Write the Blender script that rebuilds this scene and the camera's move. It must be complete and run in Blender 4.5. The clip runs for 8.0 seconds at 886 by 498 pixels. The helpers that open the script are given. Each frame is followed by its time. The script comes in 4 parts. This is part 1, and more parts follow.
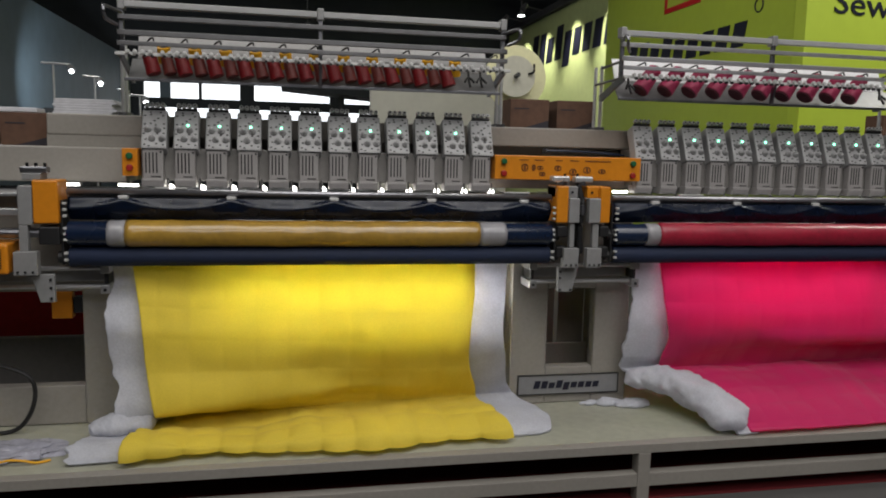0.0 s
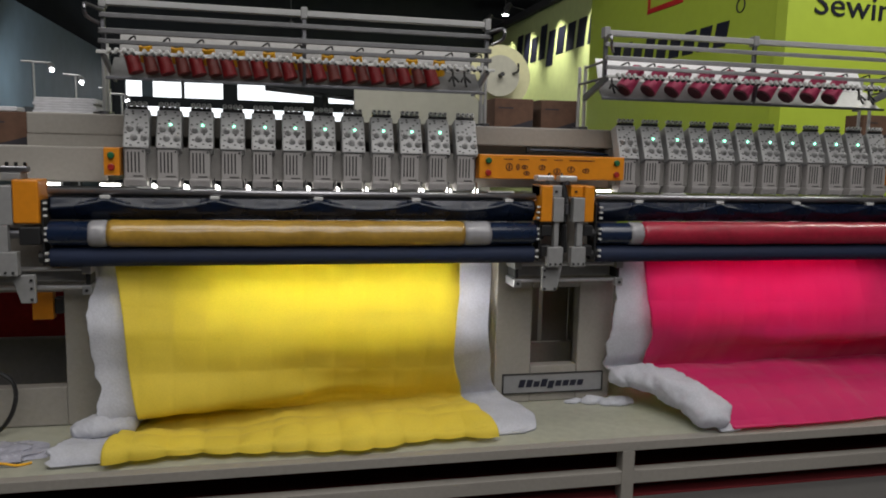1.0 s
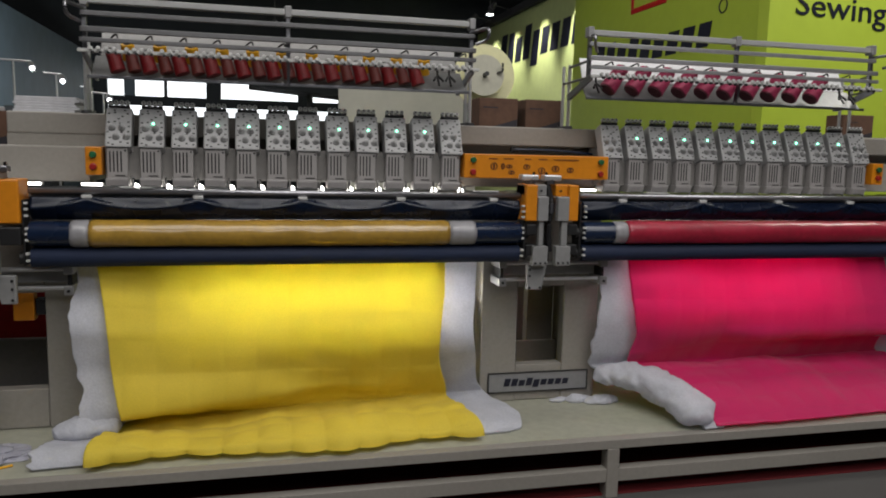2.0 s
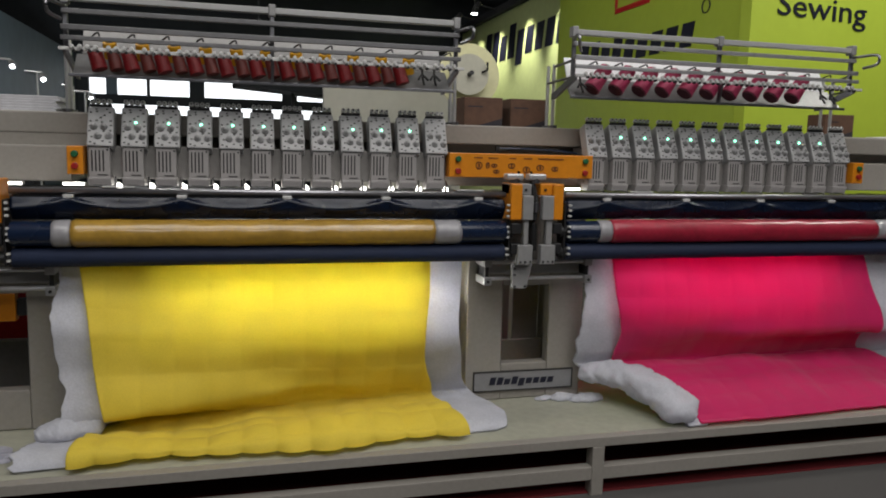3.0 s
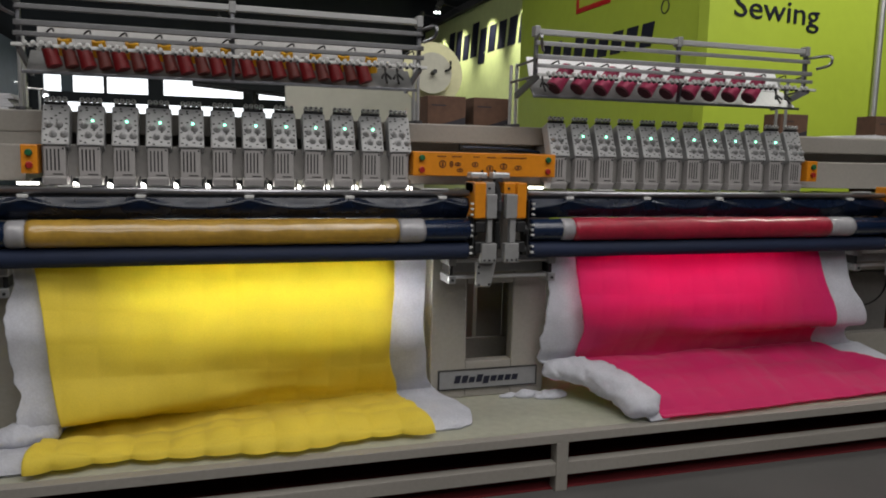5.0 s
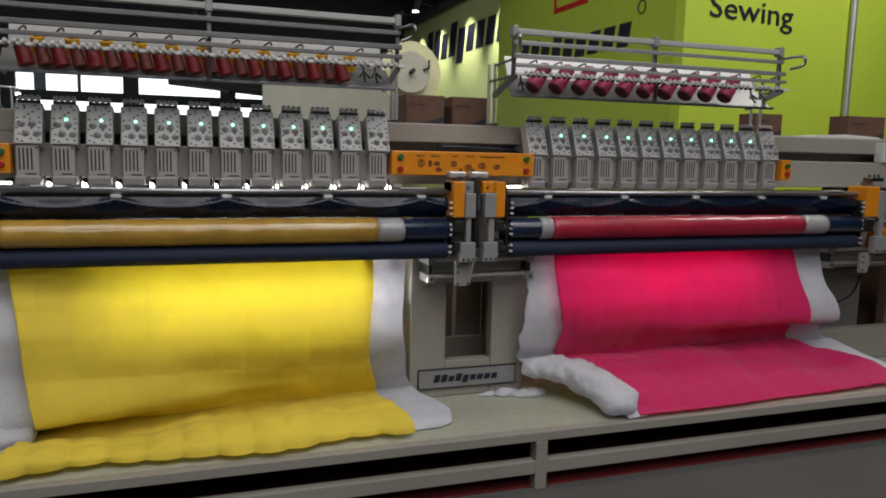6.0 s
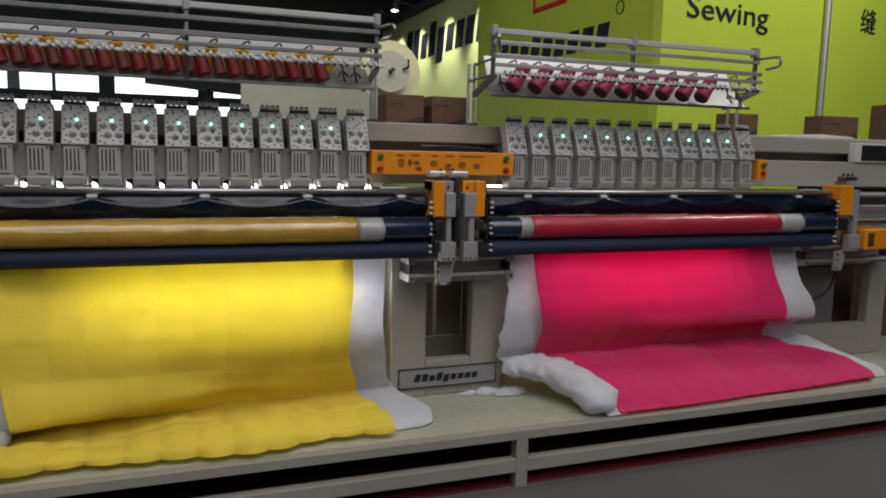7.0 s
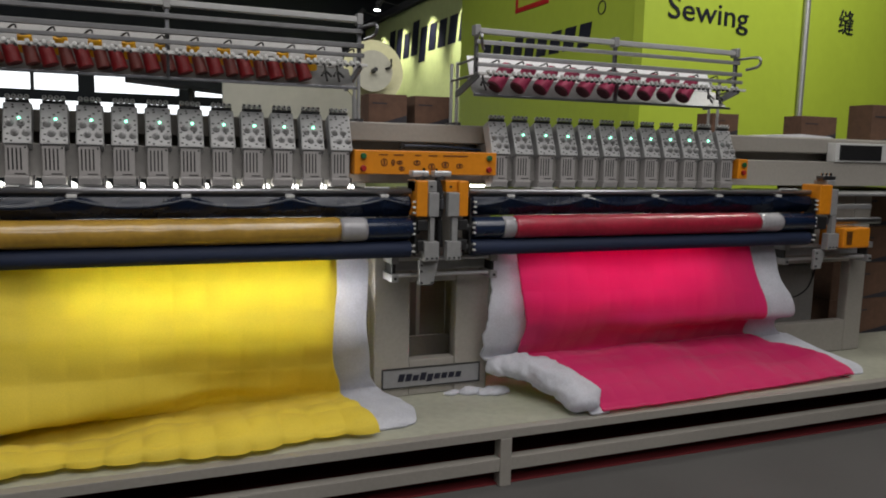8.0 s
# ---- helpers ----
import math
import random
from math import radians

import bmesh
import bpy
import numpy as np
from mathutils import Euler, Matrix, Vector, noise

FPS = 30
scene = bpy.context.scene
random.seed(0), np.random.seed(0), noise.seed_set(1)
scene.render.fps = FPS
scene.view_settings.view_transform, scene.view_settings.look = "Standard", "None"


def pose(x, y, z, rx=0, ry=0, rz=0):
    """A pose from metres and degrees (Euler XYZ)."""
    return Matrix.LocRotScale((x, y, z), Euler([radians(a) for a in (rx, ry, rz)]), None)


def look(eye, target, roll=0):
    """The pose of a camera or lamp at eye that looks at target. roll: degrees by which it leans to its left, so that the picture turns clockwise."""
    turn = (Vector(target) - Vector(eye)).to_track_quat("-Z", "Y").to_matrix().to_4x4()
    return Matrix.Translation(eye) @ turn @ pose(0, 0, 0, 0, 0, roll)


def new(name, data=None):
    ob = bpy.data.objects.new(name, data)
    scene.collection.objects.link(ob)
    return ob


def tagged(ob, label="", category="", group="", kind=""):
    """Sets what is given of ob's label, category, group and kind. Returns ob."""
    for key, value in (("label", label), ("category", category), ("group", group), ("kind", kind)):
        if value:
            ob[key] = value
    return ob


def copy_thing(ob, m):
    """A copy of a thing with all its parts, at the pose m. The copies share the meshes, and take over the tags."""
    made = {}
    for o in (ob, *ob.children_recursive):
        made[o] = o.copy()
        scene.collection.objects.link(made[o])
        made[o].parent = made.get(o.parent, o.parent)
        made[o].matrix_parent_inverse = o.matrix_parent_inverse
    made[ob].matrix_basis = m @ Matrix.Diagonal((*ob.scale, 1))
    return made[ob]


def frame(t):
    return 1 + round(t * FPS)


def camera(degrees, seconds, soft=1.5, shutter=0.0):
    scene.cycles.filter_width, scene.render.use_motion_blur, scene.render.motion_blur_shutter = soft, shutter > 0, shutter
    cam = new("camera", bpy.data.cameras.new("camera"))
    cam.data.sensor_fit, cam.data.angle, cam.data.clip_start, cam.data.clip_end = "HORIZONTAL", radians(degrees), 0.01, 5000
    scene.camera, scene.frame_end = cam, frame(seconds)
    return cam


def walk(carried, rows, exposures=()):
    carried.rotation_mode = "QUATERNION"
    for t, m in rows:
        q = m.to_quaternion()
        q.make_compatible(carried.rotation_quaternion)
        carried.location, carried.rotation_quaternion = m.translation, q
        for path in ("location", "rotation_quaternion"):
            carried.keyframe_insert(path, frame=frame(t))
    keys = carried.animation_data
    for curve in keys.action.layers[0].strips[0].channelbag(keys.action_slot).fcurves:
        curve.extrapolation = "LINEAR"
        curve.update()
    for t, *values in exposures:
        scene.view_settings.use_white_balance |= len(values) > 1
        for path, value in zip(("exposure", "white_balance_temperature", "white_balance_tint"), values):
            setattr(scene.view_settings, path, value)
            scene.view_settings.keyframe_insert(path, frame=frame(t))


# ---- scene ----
cam = camera(60.5, 8.0, soft=1.9)
EYE = (0.0, 0.0, 1.35)
TURNS = [(0.0, -11.48, -7.20), (0.5, -12.06, -7.216), (1.0, -12.64, -7.225), (1.5, -13.215, -7.233),
         (3.0, -14.90, -7.284), (3.5, -15.52, -7.30), (4.0, -16.23, -7.30), (4.5, -16.89, -7.306),
         (6.0, -19.216, -7.343), (6.5, -19.98, -7.346), (7.0, -20.726, -7.347), (7.5, -21.37, -7.35), (8.0, -21.99, -7.344)]
walk(cam, [(t, pose(*EYE, 90 + pitch, -1.34, yaw)) for t, yaw, pitch in TURNS])

# ---- light ----
scene.view_settings.exposure = 0.0
world = bpy.data.worlds.new("hall_air")
scene.world = world
world.use_nodes = True
world.node_tree.nodes["Background"].inputs[0].default_value = (0.75, 0.85, 1.0, 1)
world.node_tree.nodes["Background"].inputs[1].default_value = 0.05


def area_lamp(name, eye, target, sx, sy, watts, colour):
    data = bpy.data.lights.new(name, "AREA")
    data.shape, data.size, data.size_y, data.energy, data.color = "RECTANGLE", sx, sy, watts, colour
    ob = new(name, data)
    ob.matrix_world = look(eye, target)
    return ob


def spot_lamp(name, eye, target, watts, colour, angle, blend=0.6, radius=0.05):
    data = bpy.data.lights.new(name, "SPOT")
    data.energy, data.color, data.spot_size, data.spot_blend, data.shadow_soft_size = watts, colour, radians(angle), blend, radius
    ob = new(name, data)
    ob.matrix_world = look(eye, target)
    return ob


area_lamp("hall_or_fill_light", (-0.3, 0.3, 5.2), (0.3, 3.0, 0.6), 4.6, 2.4, 136, (1.0, 0.97, 0.93))
area_lamp("hall_or_fill_light", (2.7, 0.3, 5.0), (2.2, 3.0, 0.6), 3.0, 2.4, 62, (1.0, 0.97, 0.95))
# added fill from behind the viewpoint, lifts the shaded fronts; no fixture
area_lamp("hall_or_fill_light", (1.0, -4.6, 5.6), (1.0, 3.0, 0.6), 7.0, 2.0, 150, (1.0, 0.98, 0.98))
area_lamp("hall_or_fill_light", (6.0, 3.3, 5.2), (5.4, 5.5, 2.2), 1.6, 0.8, 112, (1.0, 0.98, 0.9))

# added lamp to brighten the lime side wall; no fixture
area_lamp("hall_or_fill_light", (-2.6, 5.6, 5.6), (4.1, 7.6, 2.2), 1.6, 0.8, 105, (1.0, 0.98, 0.92))


# ---- materials ----
def mat(name, colour, rough=0.5, metal=0.0, grain=40.0, vary=0.12, bump=0.1, blotch=3.0, coat=0.0, emit=None, power=0.0,
        trans=0.0, sheen=0.0, through_light=0.0, glow=None):
    m = bpy.data.materials.new(name)
    m.use_nodes = True
    nt = m.node_tree
    b = nt.nodes["Principled BSDF"]
    tc = nt.nodes.new("ShaderNodeTexCoord")
    fine, broad = nt.nodes.new("ShaderNodeTexNoise"), nt.nodes.new("ShaderNodeTexNoise")
    fine.inputs["Scale"].default_value, broad.inputs["Scale"].default_value = grain, blotch
    fine.inputs["Detail"].default_value, broad.inputs["Detail"].default_value = 4, 3
    for n in (fine, broad):
        nt.links.new(tc.outputs["Object"], n.inputs["Vector"])
    add = nt.nodes.new("ShaderNodeMath")
    add.operation = "ADD"
    nt.links.new(fine.outputs["Fac"], add.inputs[0])
    nt.links.new(broad.outputs["Fac"], add.inputs[1])
    ramp = nt.nodes.new("ShaderNodeMapRange")
    ramp.inputs[1].default_value, ramp.inputs[2].default_value = 0.7, 1.3
    ramp.inputs[3].default_value, ramp.inputs[4].default_value = 1 - vary, 1 + vary * 0.6
    nt.links.new(add.outputs[0], ramp.inputs[0])
    mul = nt.nodes.new("ShaderNodeMix")
    mul.data_type, mul.blend_type = "RGBA", "MULTIPLY"
    mul.inputs[0].default_value = 1.0
    mul.inputs[6].default_value = (*colour, 1)
    nt.links.new(ramp.outputs[0], mul.inputs[7])
    nt.links.new(mul.outputs[2], b.inputs["Base Color"])
    rr = nt.nodes.new("ShaderNodeMapRange")
    rr.inputs[3].default_value, rr.inputs[4].default_value = max(0.02, rough - 0.08), min(1, rough + 0.08)
    nt.links.new(broad.outputs["Fac"], rr.inputs[0])
    nt.links.new(rr.outputs[0], b.inputs["Roughness"])
    b.inputs["Metallic"].default_value = metal
    if bump:
        bp = nt.nodes.new("ShaderNodeBump")
        bp.inputs["Strength"].default_value, bp.inputs["Distance"].default_value = bump, 0.003
        nt.links.new(fine.outputs["Fac"], bp.inputs["Height"])
        nt.links.new(bp.outputs["Normal"], b.inputs["Normal"])
    b.inputs["Coat Weight"].default_value = coat
    b.inputs["Coat Roughness"].default_value = 0.12
    b.inputs["Sheen Weight"].default_value = sheen
    b.inputs["Transmission Weight"].default_value = trans
    if emit:
        b.inputs["Emission Color"].default_value = (*emit, 1)
        b.inputs["Emission Strength"].default_value = power
    if through_light:
        t = nt.nodes.new("ShaderNodeBsdfTranslucent")
        if glow:
            t.inputs["Color"].default_value = (*glow, 1)
        else:
            nt.links.new(mul.outputs[2], t.inputs["Color"])
        mx = nt.nodes.new("ShaderNodeMixShader")
        mx.inputs[0].default_value = through_light
        nt.links.new(b.outputs[0], mx.inputs[1])
        nt.links.new(t.outputs[0], mx.inputs[2])
        nt.links.new(mx.outputs[0], nt.nodes["Material Output"].inputs["Surface"])
    return m


CREAM = mat("cream_paint", (0.275, 0.257, 0.230), 0.42, vary=0.1, grain=60, bump=0.05, blotch=2)
DECK = mat("deck_paint", (0.36, 0.36, 0.29), 0.45, vary=0.16, grain=25, bump=0.05, blotch=2.5)
HEADWHITE = mat("head_enamel", (0.335, 0.335, 0.335), 0.4, vary=0.08, grain=90, bump=0.03)
NECK = mat("neck_enamel", (0.30, 0.285, 0.278), 0.42, vary=0.08, grain=70, bump=0.03)
GREYPAINT = mat("grey_paint", (0.20, 0.19, 0.18), 0.5, vary=0.12)
BRACKET = mat("bracket_paint", (0.26, 0.26, 0.26), 0.42, 0.15, vary=0.12)
ORANGE = mat("orange_paint", (0.60, 0.21, 0.008), 0.38, vary=0.1, bump=0.04)
POSTCHROME = mat("satin_chrome", (0.62, 0.62, 0.63), 0.30, 0.6, vary=0.08, bump=0.02)
CHROME = mat("chrome", (0.75, 0.75, 0.76), 0.16, 1.0, vary=0.08, bump=0.02)
STEEL = mat("brushed_steel", (0.24, 0.24, 0.26), 0.38, 1.0, vary=0.15, bump=0.04)
ALU = mat("aluminium", (0.42, 0.42, 0.43), 0.4, 0.7, vary=0.12, bump=0.03)
WHITEMETAL = mat("white_rail_paint", (0.50, 0.50, 0.49), 0.35, vary=0.07)
KNOB = mat("satin_knob", (0.30, 0.30, 0.30), 0.40, 0.35, vary=0.15)
BLACK = mat("black_plastic", (0.012, 0.012, 0.013), 0.45, vary=0.2)
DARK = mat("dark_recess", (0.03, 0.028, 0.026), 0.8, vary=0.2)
RAILGREY = mat("dull_rail_metal", (0.15, 0.15, 0.155), 0.45, 0.5, vary=0.15, bump=0.04)
GUIDE = mat("guide_rail_steel", (0.36, 0.355, 0.38), 0.34, 0.85, vary=0.12, bump=0.03)
NAVY = mat("navy_vinyl", (0.007, 0.015, 0.040), 0.27, vary=0.2, coat=0.2, blotch=6, bump=0.06)
NAVYCLOTH = mat("navy_canvas", (0.005, 0.013, 0.042), 0.75, vary=0.25, bump=0.25, grain=300)
YELLOW = mat("yellow_cotton", (0.86, 0.665, 0.075), 0.75, vary=0.13, bump=0.25, grain=220, blotch=5, sheen=0.1, through_light=0.36, glow=(0.95, 0.90, 0.20))
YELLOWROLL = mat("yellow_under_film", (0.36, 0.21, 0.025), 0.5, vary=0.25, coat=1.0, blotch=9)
PINK = mat("pink_cotton", (0.68, 0.007, 0.155), 0.72, vary=0.08, bump=0.25, grain=220, blotch=5, sheen=0.4, through_light=0.4, glow=(0.92, 0.05, 0.28))
PINKROLL = mat("red_under_film", (0.31, 0.008, 0.03), 0.5, vary=0.25, coat=0.45, blotch=9)
BATTING = mat("white_batting", (0.70, 0.71, 0.77), 0.95, vary=0.12, bump=0.6, grain=120, blotch=14, through_light=0.4)
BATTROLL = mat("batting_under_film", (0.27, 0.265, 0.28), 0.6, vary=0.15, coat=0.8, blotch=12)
REDTHREAD = mat("red_thread", (0.21, 0.005, 0.008), 0.5, vary=0.2, grain=250, bump=0.4)
REFLECTEDTHREAD = mat("reflected_red_thread", (0.15, 0.022, 0.016), 0.5, vary=0.2, grain=250, bump=0.4)
SHADEDTHREAD = mat("shaded_cone_end", (0.09, 0.008, 0.02), 0.6, vary=0.25, grain=250, bump=0.4)
PINKTHREAD = mat("rose_thread", (0.42, 0.04, 0.11), 0.5, vary=0.2, grain=250, bump=0.4)
YELLOWPLASTIC = mat("yellow_thread", (0.75, 0.38, 0.01), 0.5, vary=0.15, grain=250, bump=0.3)
SHEET = mat("white_sheet", (0.88, 0.89, 0.90), 0.4, vary=0.05)
RAILWHITE = mat("bright_rail_paint", (0.35, 0.35, 0.35), 0.3, vary=0.06)
TRAYFLOOR = mat("grey_tray", (0.26, 0.26, 0.26), 0.3, 0.2, vary=0.15)
TRAY = mat("tray_enamel", (0.25, 0.245, 0.24), 0.25, vary=0.1)
GLOWGREEN = mat("green_led", (0.1, 0.6, 0.35), 0.3, emit=(0.25, 1.0, 0.62), power=5.0)
WORKLIGHT = mat("work_light", (0.9, 0.9, 0.9), 0.3, emit=(1.0, 0.97, 0.9), power=9.0)
BUTTONGREEN = mat("green_button", (0.01, 0.10, 0.035), 0.4)
BUTTONRED = mat("red_button", (0.30, 0.012, 0.01), 0.4)
CARTON = mat("brown_carton", (0.10, 0.05, 0.03), 0.8, vary=0.25, grain=30)
CARTONDARK = mat("dark_carton_print", (0.02, 0.018, 0.025), 0.7)
PAPER = mat("paper", (0.55, 0.55, 0.58), 0.8, vary=0.15)
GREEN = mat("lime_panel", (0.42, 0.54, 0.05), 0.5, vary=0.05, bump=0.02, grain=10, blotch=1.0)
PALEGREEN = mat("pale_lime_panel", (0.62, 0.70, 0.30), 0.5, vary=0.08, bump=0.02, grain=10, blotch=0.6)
INK = mat("navy_ink", (0.005, 0.006, 0.020), 0.5)
LOGORED = mat("red_ink", (0.5, 0.01, 0.012), 0.5)
BOOTHWHITE = mat("booth_white", (0.50, 0.49, 0.43), 0.6, vary=0.08, grain=8)
BLUEGREY = mat("blue_grey_panel", (0.075, 0.105, 0.13), 0.6, vary=0.2, grain=4, blotch=0.6)
HALLWALL = mat("hall_wall", (0.017, 0.021, 0.026), 0.8, vary=0.25, grain=5, blotch=0.5)
HALLDARK = mat("hall_ceiling_paint", (0.008, 0.008, 0.009), 0.9, vary=0.3, grain=4, blotch=0.4)
TRUSS = mat("truss_paint", (0.055, 0.055, 0.06), 0.7, vary=0.2)
CARPET = mat("grey_carpet", (0.075, 0.071, 0.069), 0.95, vary=0.2, grain=180, bump=0.6, blotch=1.5)
REDCARPET = mat("red_carpet", (0.13, 0.005, 0.008), 0.95, vary=0.25, grain=180, bump=0.6, blotch=2)
REDCLOTH = mat("red_cloth", (0.32, 0.008, 0.012), 0.9, vary=0.2, bump=0.4)
REELCREAM = mat("cream_reel", (0.72, 0.70, 0.42), 0.5, vary=0.08)
REELGREY = mat("grey_reel_disc", (0.50, 0.49, 0.40), 0.45, vary=0.1)
SKYGLOW = mat("daylight_backdrop", (0.8, 0.85, 0.9), 0.9, emit=(0.93, 0.97, 1.0), power=1.7)
LAMPGLOW = mat("lamp_face", (0.9, 0.9, 0.9), 0.4, emit=(0.95, 0.98, 1.0), power=14.0)
SIGNGREY = mat("sign_plate", (0.28, 0.28, 0.29), 0.35, 0.3, vary=0.1)
PLASTICBAG = mat("clear_bag", (0.36, 0.36, 0.42), 0.25, vary=0.2, blotch=12)


# ---- builders ----
ORIGIN = {}


def thing(name, at_, label, category, group="", kind=""):
    ob = new(name)
    ob.location = at_
    ob.empty_display_size = 0.1
    ORIGIN[ob.name] = Vector(at_)
    return tagged(ob, label, category, group, kind)


def part(name, bm, material, parent, label="", smooth=False):
    """One mesh under a thing or a part; the bmesh is in world metres."""
    o = ORIGIN[parent.name]
    bm.normal_update()
    me = bpy.data.meshes.new(name)
    bmesh.ops.translate(bm, verts=bm.verts, vec=-o)
    bm.to_mesh(me)
    bm.free()
    me.materials.append(material)
    if smooth:
        me.polygons.foreach_set("use_smooth", [True] * len(me.polygons))
    ob = new(name, me)
    ob.parent = parent
    ORIGIN[ob.name] = o
    if label:
        tagged(ob, label)
    return ob


def solo(name, bm, material, label, category, group="", kind="", smooth=False):
    """A thing of one mesh, its origin at its base."""
    lo = [min(v.co[i] for v in bm.verts) for i in range(3)]
    hi = [max(v.co[i] for v in bm.verts) for i in range(3)]
    o = Vector(((lo[0] + hi[0]) / 2, (lo[1] + hi[1]) / 2, lo[2]))
    bm.normal_update()
    bmesh.ops.translate(bm, verts=bm.verts, vec=-o)
    me = bpy.data.meshes.new(name)
    bm.to_mesh(me)
    bm.free()
    me.materials.append(material)
    if smooth:
        me.polygons.foreach_set("use_smooth", [True] * len(me.polygons))
    ob = new(name, me)
    ob.location = o
    ORIGIN[ob.name] = o
    return tagged(ob, label, category, group, kind)


def box(x0, x1, y0, y1, z0, z1, bevel=0.0, bm=None, m=None, seg=2):
    bm = bm or bmesh.new()
    vs = bmesh.ops.create_cube(bm, size=1.0)["verts"]
    for v in vs:
        v.co = Vector(((x0 + x1) / 2 + v.co.x * (x1 - x0), (y0 + y1) / 2 + v.co.y * (y1 - y0), (z0 + z1) / 2 + v.co.z * (z1 - z0)))
    if bevel:
        es = list({e for v in vs for e in v.link_edges})
        r = bmesh.ops.bevel(bm, geom=es, offset=bevel, segments=seg, affect="EDGES", profile=0.5)
        vs = [v for v in bm.verts if v in set(vs)] if not r["verts"] else list({*r["verts"], *[v for v in vs if v.is_valid]})
    if m is not None:
        bmesh.ops.transform(bm, matrix=m, verts=vs)
    return bm


def rod(p0, p1, r, r2=None, seg=16, bm=None, bevel=0.0):
    bm = bm or bmesh.new()
    p0, p1 = Vector(p0), Vector(p1)
    d = p1 - p0
    m = Matrix.Translation((p0 + p1) / 2) @ d.to_track_quat("Z", "Y").to_matrix().to_4x4()
    r = bmesh.ops.create_cone(bm, cap_ends=True, segments=seg, radius1=r, radius2=r if r2 is None else r2, depth=d.length, matrix=m)
    if bevel:
        caps = [e for e in {e for v in r["verts"] for e in v.link_edges} if any(len(f.verts) > 4 for f in e.link_faces)]
        bmesh.ops.bevel(bm, geom=caps, offset=bevel, segments=2, affect="EDGES", profile=0.5)
    return bm


def ball(c, r, bm=None, seg=10):
    bm = bm or bmesh.new()
    bmesh.ops.create_uvsphere(bm, u_segments=seg, v_segments=max(6, seg // 2 + 1), radius=r, matrix=Matrix.Translation(c))
    return bm


def prism(pts, axis, a, b, bm=None, bevel=0.0):
    """A polygon pushed along an axis from a to b: pts in the two other axes, in order."""
    bm = bm or bmesh.new()

    def place(p, k):
        q = list(p)
        q.insert("xyz".index(axis), k)
        return Vector(q)
    n = len(pts)
    v0, v1 = [bm.verts.new(place(p, a)) for p in pts], [bm.verts.new(place(p, b)) for p in pts]
    fs = [bm.faces.new(v0), bm.faces.new(v1[::-1])]
    for i in range(n):
        fs.append(bm.faces.new((v0[i], v1[i], v1[(i + 1) % n], v0[(i + 1) % n])))
    bmesh.ops.recalc_face_normals(bm, faces=fs)
    if bevel:
        bmesh.ops.bevel(bm, geom=list({e for f in fs for e in f.edges}), offset=bevel, segments=2, affect="EDGES", profile=0.5)
    return bm


def tube(points, r, seg=8, bm=None):
    """A bent round bar or cable through points, smoothed."""
    pts = [Vector(p) for p in points]
    path = []
    for i in range(len(pts) - 1):
        a, b, c, d = pts[max(0, i - 1)], pts[i], pts[i + 1], pts[min(len(pts) - 1, i + 2)]
        for k in range(6):
            t = k / 6
            path.append(0.5 * (2 * b + (c - a) * t + (2 * a - 5 * b + 4 * c - d) * t * t + (3 * b - a - 3 * c + d) * t ** 3))
    path.append(pts[-1])
    bm = bm or bmesh.new()
    rings = []
    for i, p in enumerate(path):
        d = (path[min(i + 1, len(path) - 1)] - path[max(i - 1, 0)]).normalized()
        q = d.to_track_quat("Z", "Y")
        rings.append([bm.verts.new(p + q @ Vector((r * math.cos(2 * math.pi * k / seg), r * math.sin(2 * math.pi * k / seg), 0))) for k in range(seg)])
    for a, b in zip(rings, rings[1:]):
        for k in range(seg):
            bm.faces.new((a[k], a[(k + 1) % seg], b[(k + 1) % seg], b[k]))
    bm.faces.new(rings[0][::-1])
    bm.faces.new(rings[-1])
    return bm


def letters(text, size, m, depth=0.004):
    """Built-in font lettering as a bmesh, laid in the pose m (x along the line, z out of the wall)."""
    cu = bpy.data.curves.new("lettering", "FONT")
    cu.body, cu.size, cu.extrude, cu.resolution_u = text, size, depth, 3
    ob = bpy.data.objects.new("lettering", cu)
    scene.collection.objects.link(ob)
    me = bpy.data.meshes.new_from_object(ob.evaluated_get(bpy.context.evaluated_depsgraph_get()))
    bpy.data.objects.remove(ob)
    bpy.data.curves.remove(cu)
    bm = bmesh.new()
    bm.from_mesh(me)
    bpy.data.meshes.remove(me)
    bmesh.ops.transform(bm, matrix=m, verts=bm.verts)
    return bm


def bars(n, pitch, m, heights, width=0.72, slant=0.22, depth=0.006):
    """A row of plain slanted bars in the pose m, in place of a brand name; heights: (low, high) for each."""
    bm = bmesh.new()
    for i in range(n):
        lo, hi = heights[i]
        x = i * pitch
        w = pitch * width
        prism([(x + lo * slant, lo), (x + w + lo * slant, lo), (x + w + hi * slant, hi), (x + hi * slant, hi)], "z", 0, depth, bm)
    bmesh.ops.transform(bm, matrix=m, verts=bm.verts)
    bmesh.ops.recalc_face_normals(bm, faces=bm.faces)
    return bm


BRAND = [(0, 1.35), (0, 1.3), (0, 1), (0, 1.35), (-0.35, 1), (0, 1), (0, 1), (0, 1), (0, 1)]


def brand(h):
    return [(a * h, b * h) for a, b in BRAND]


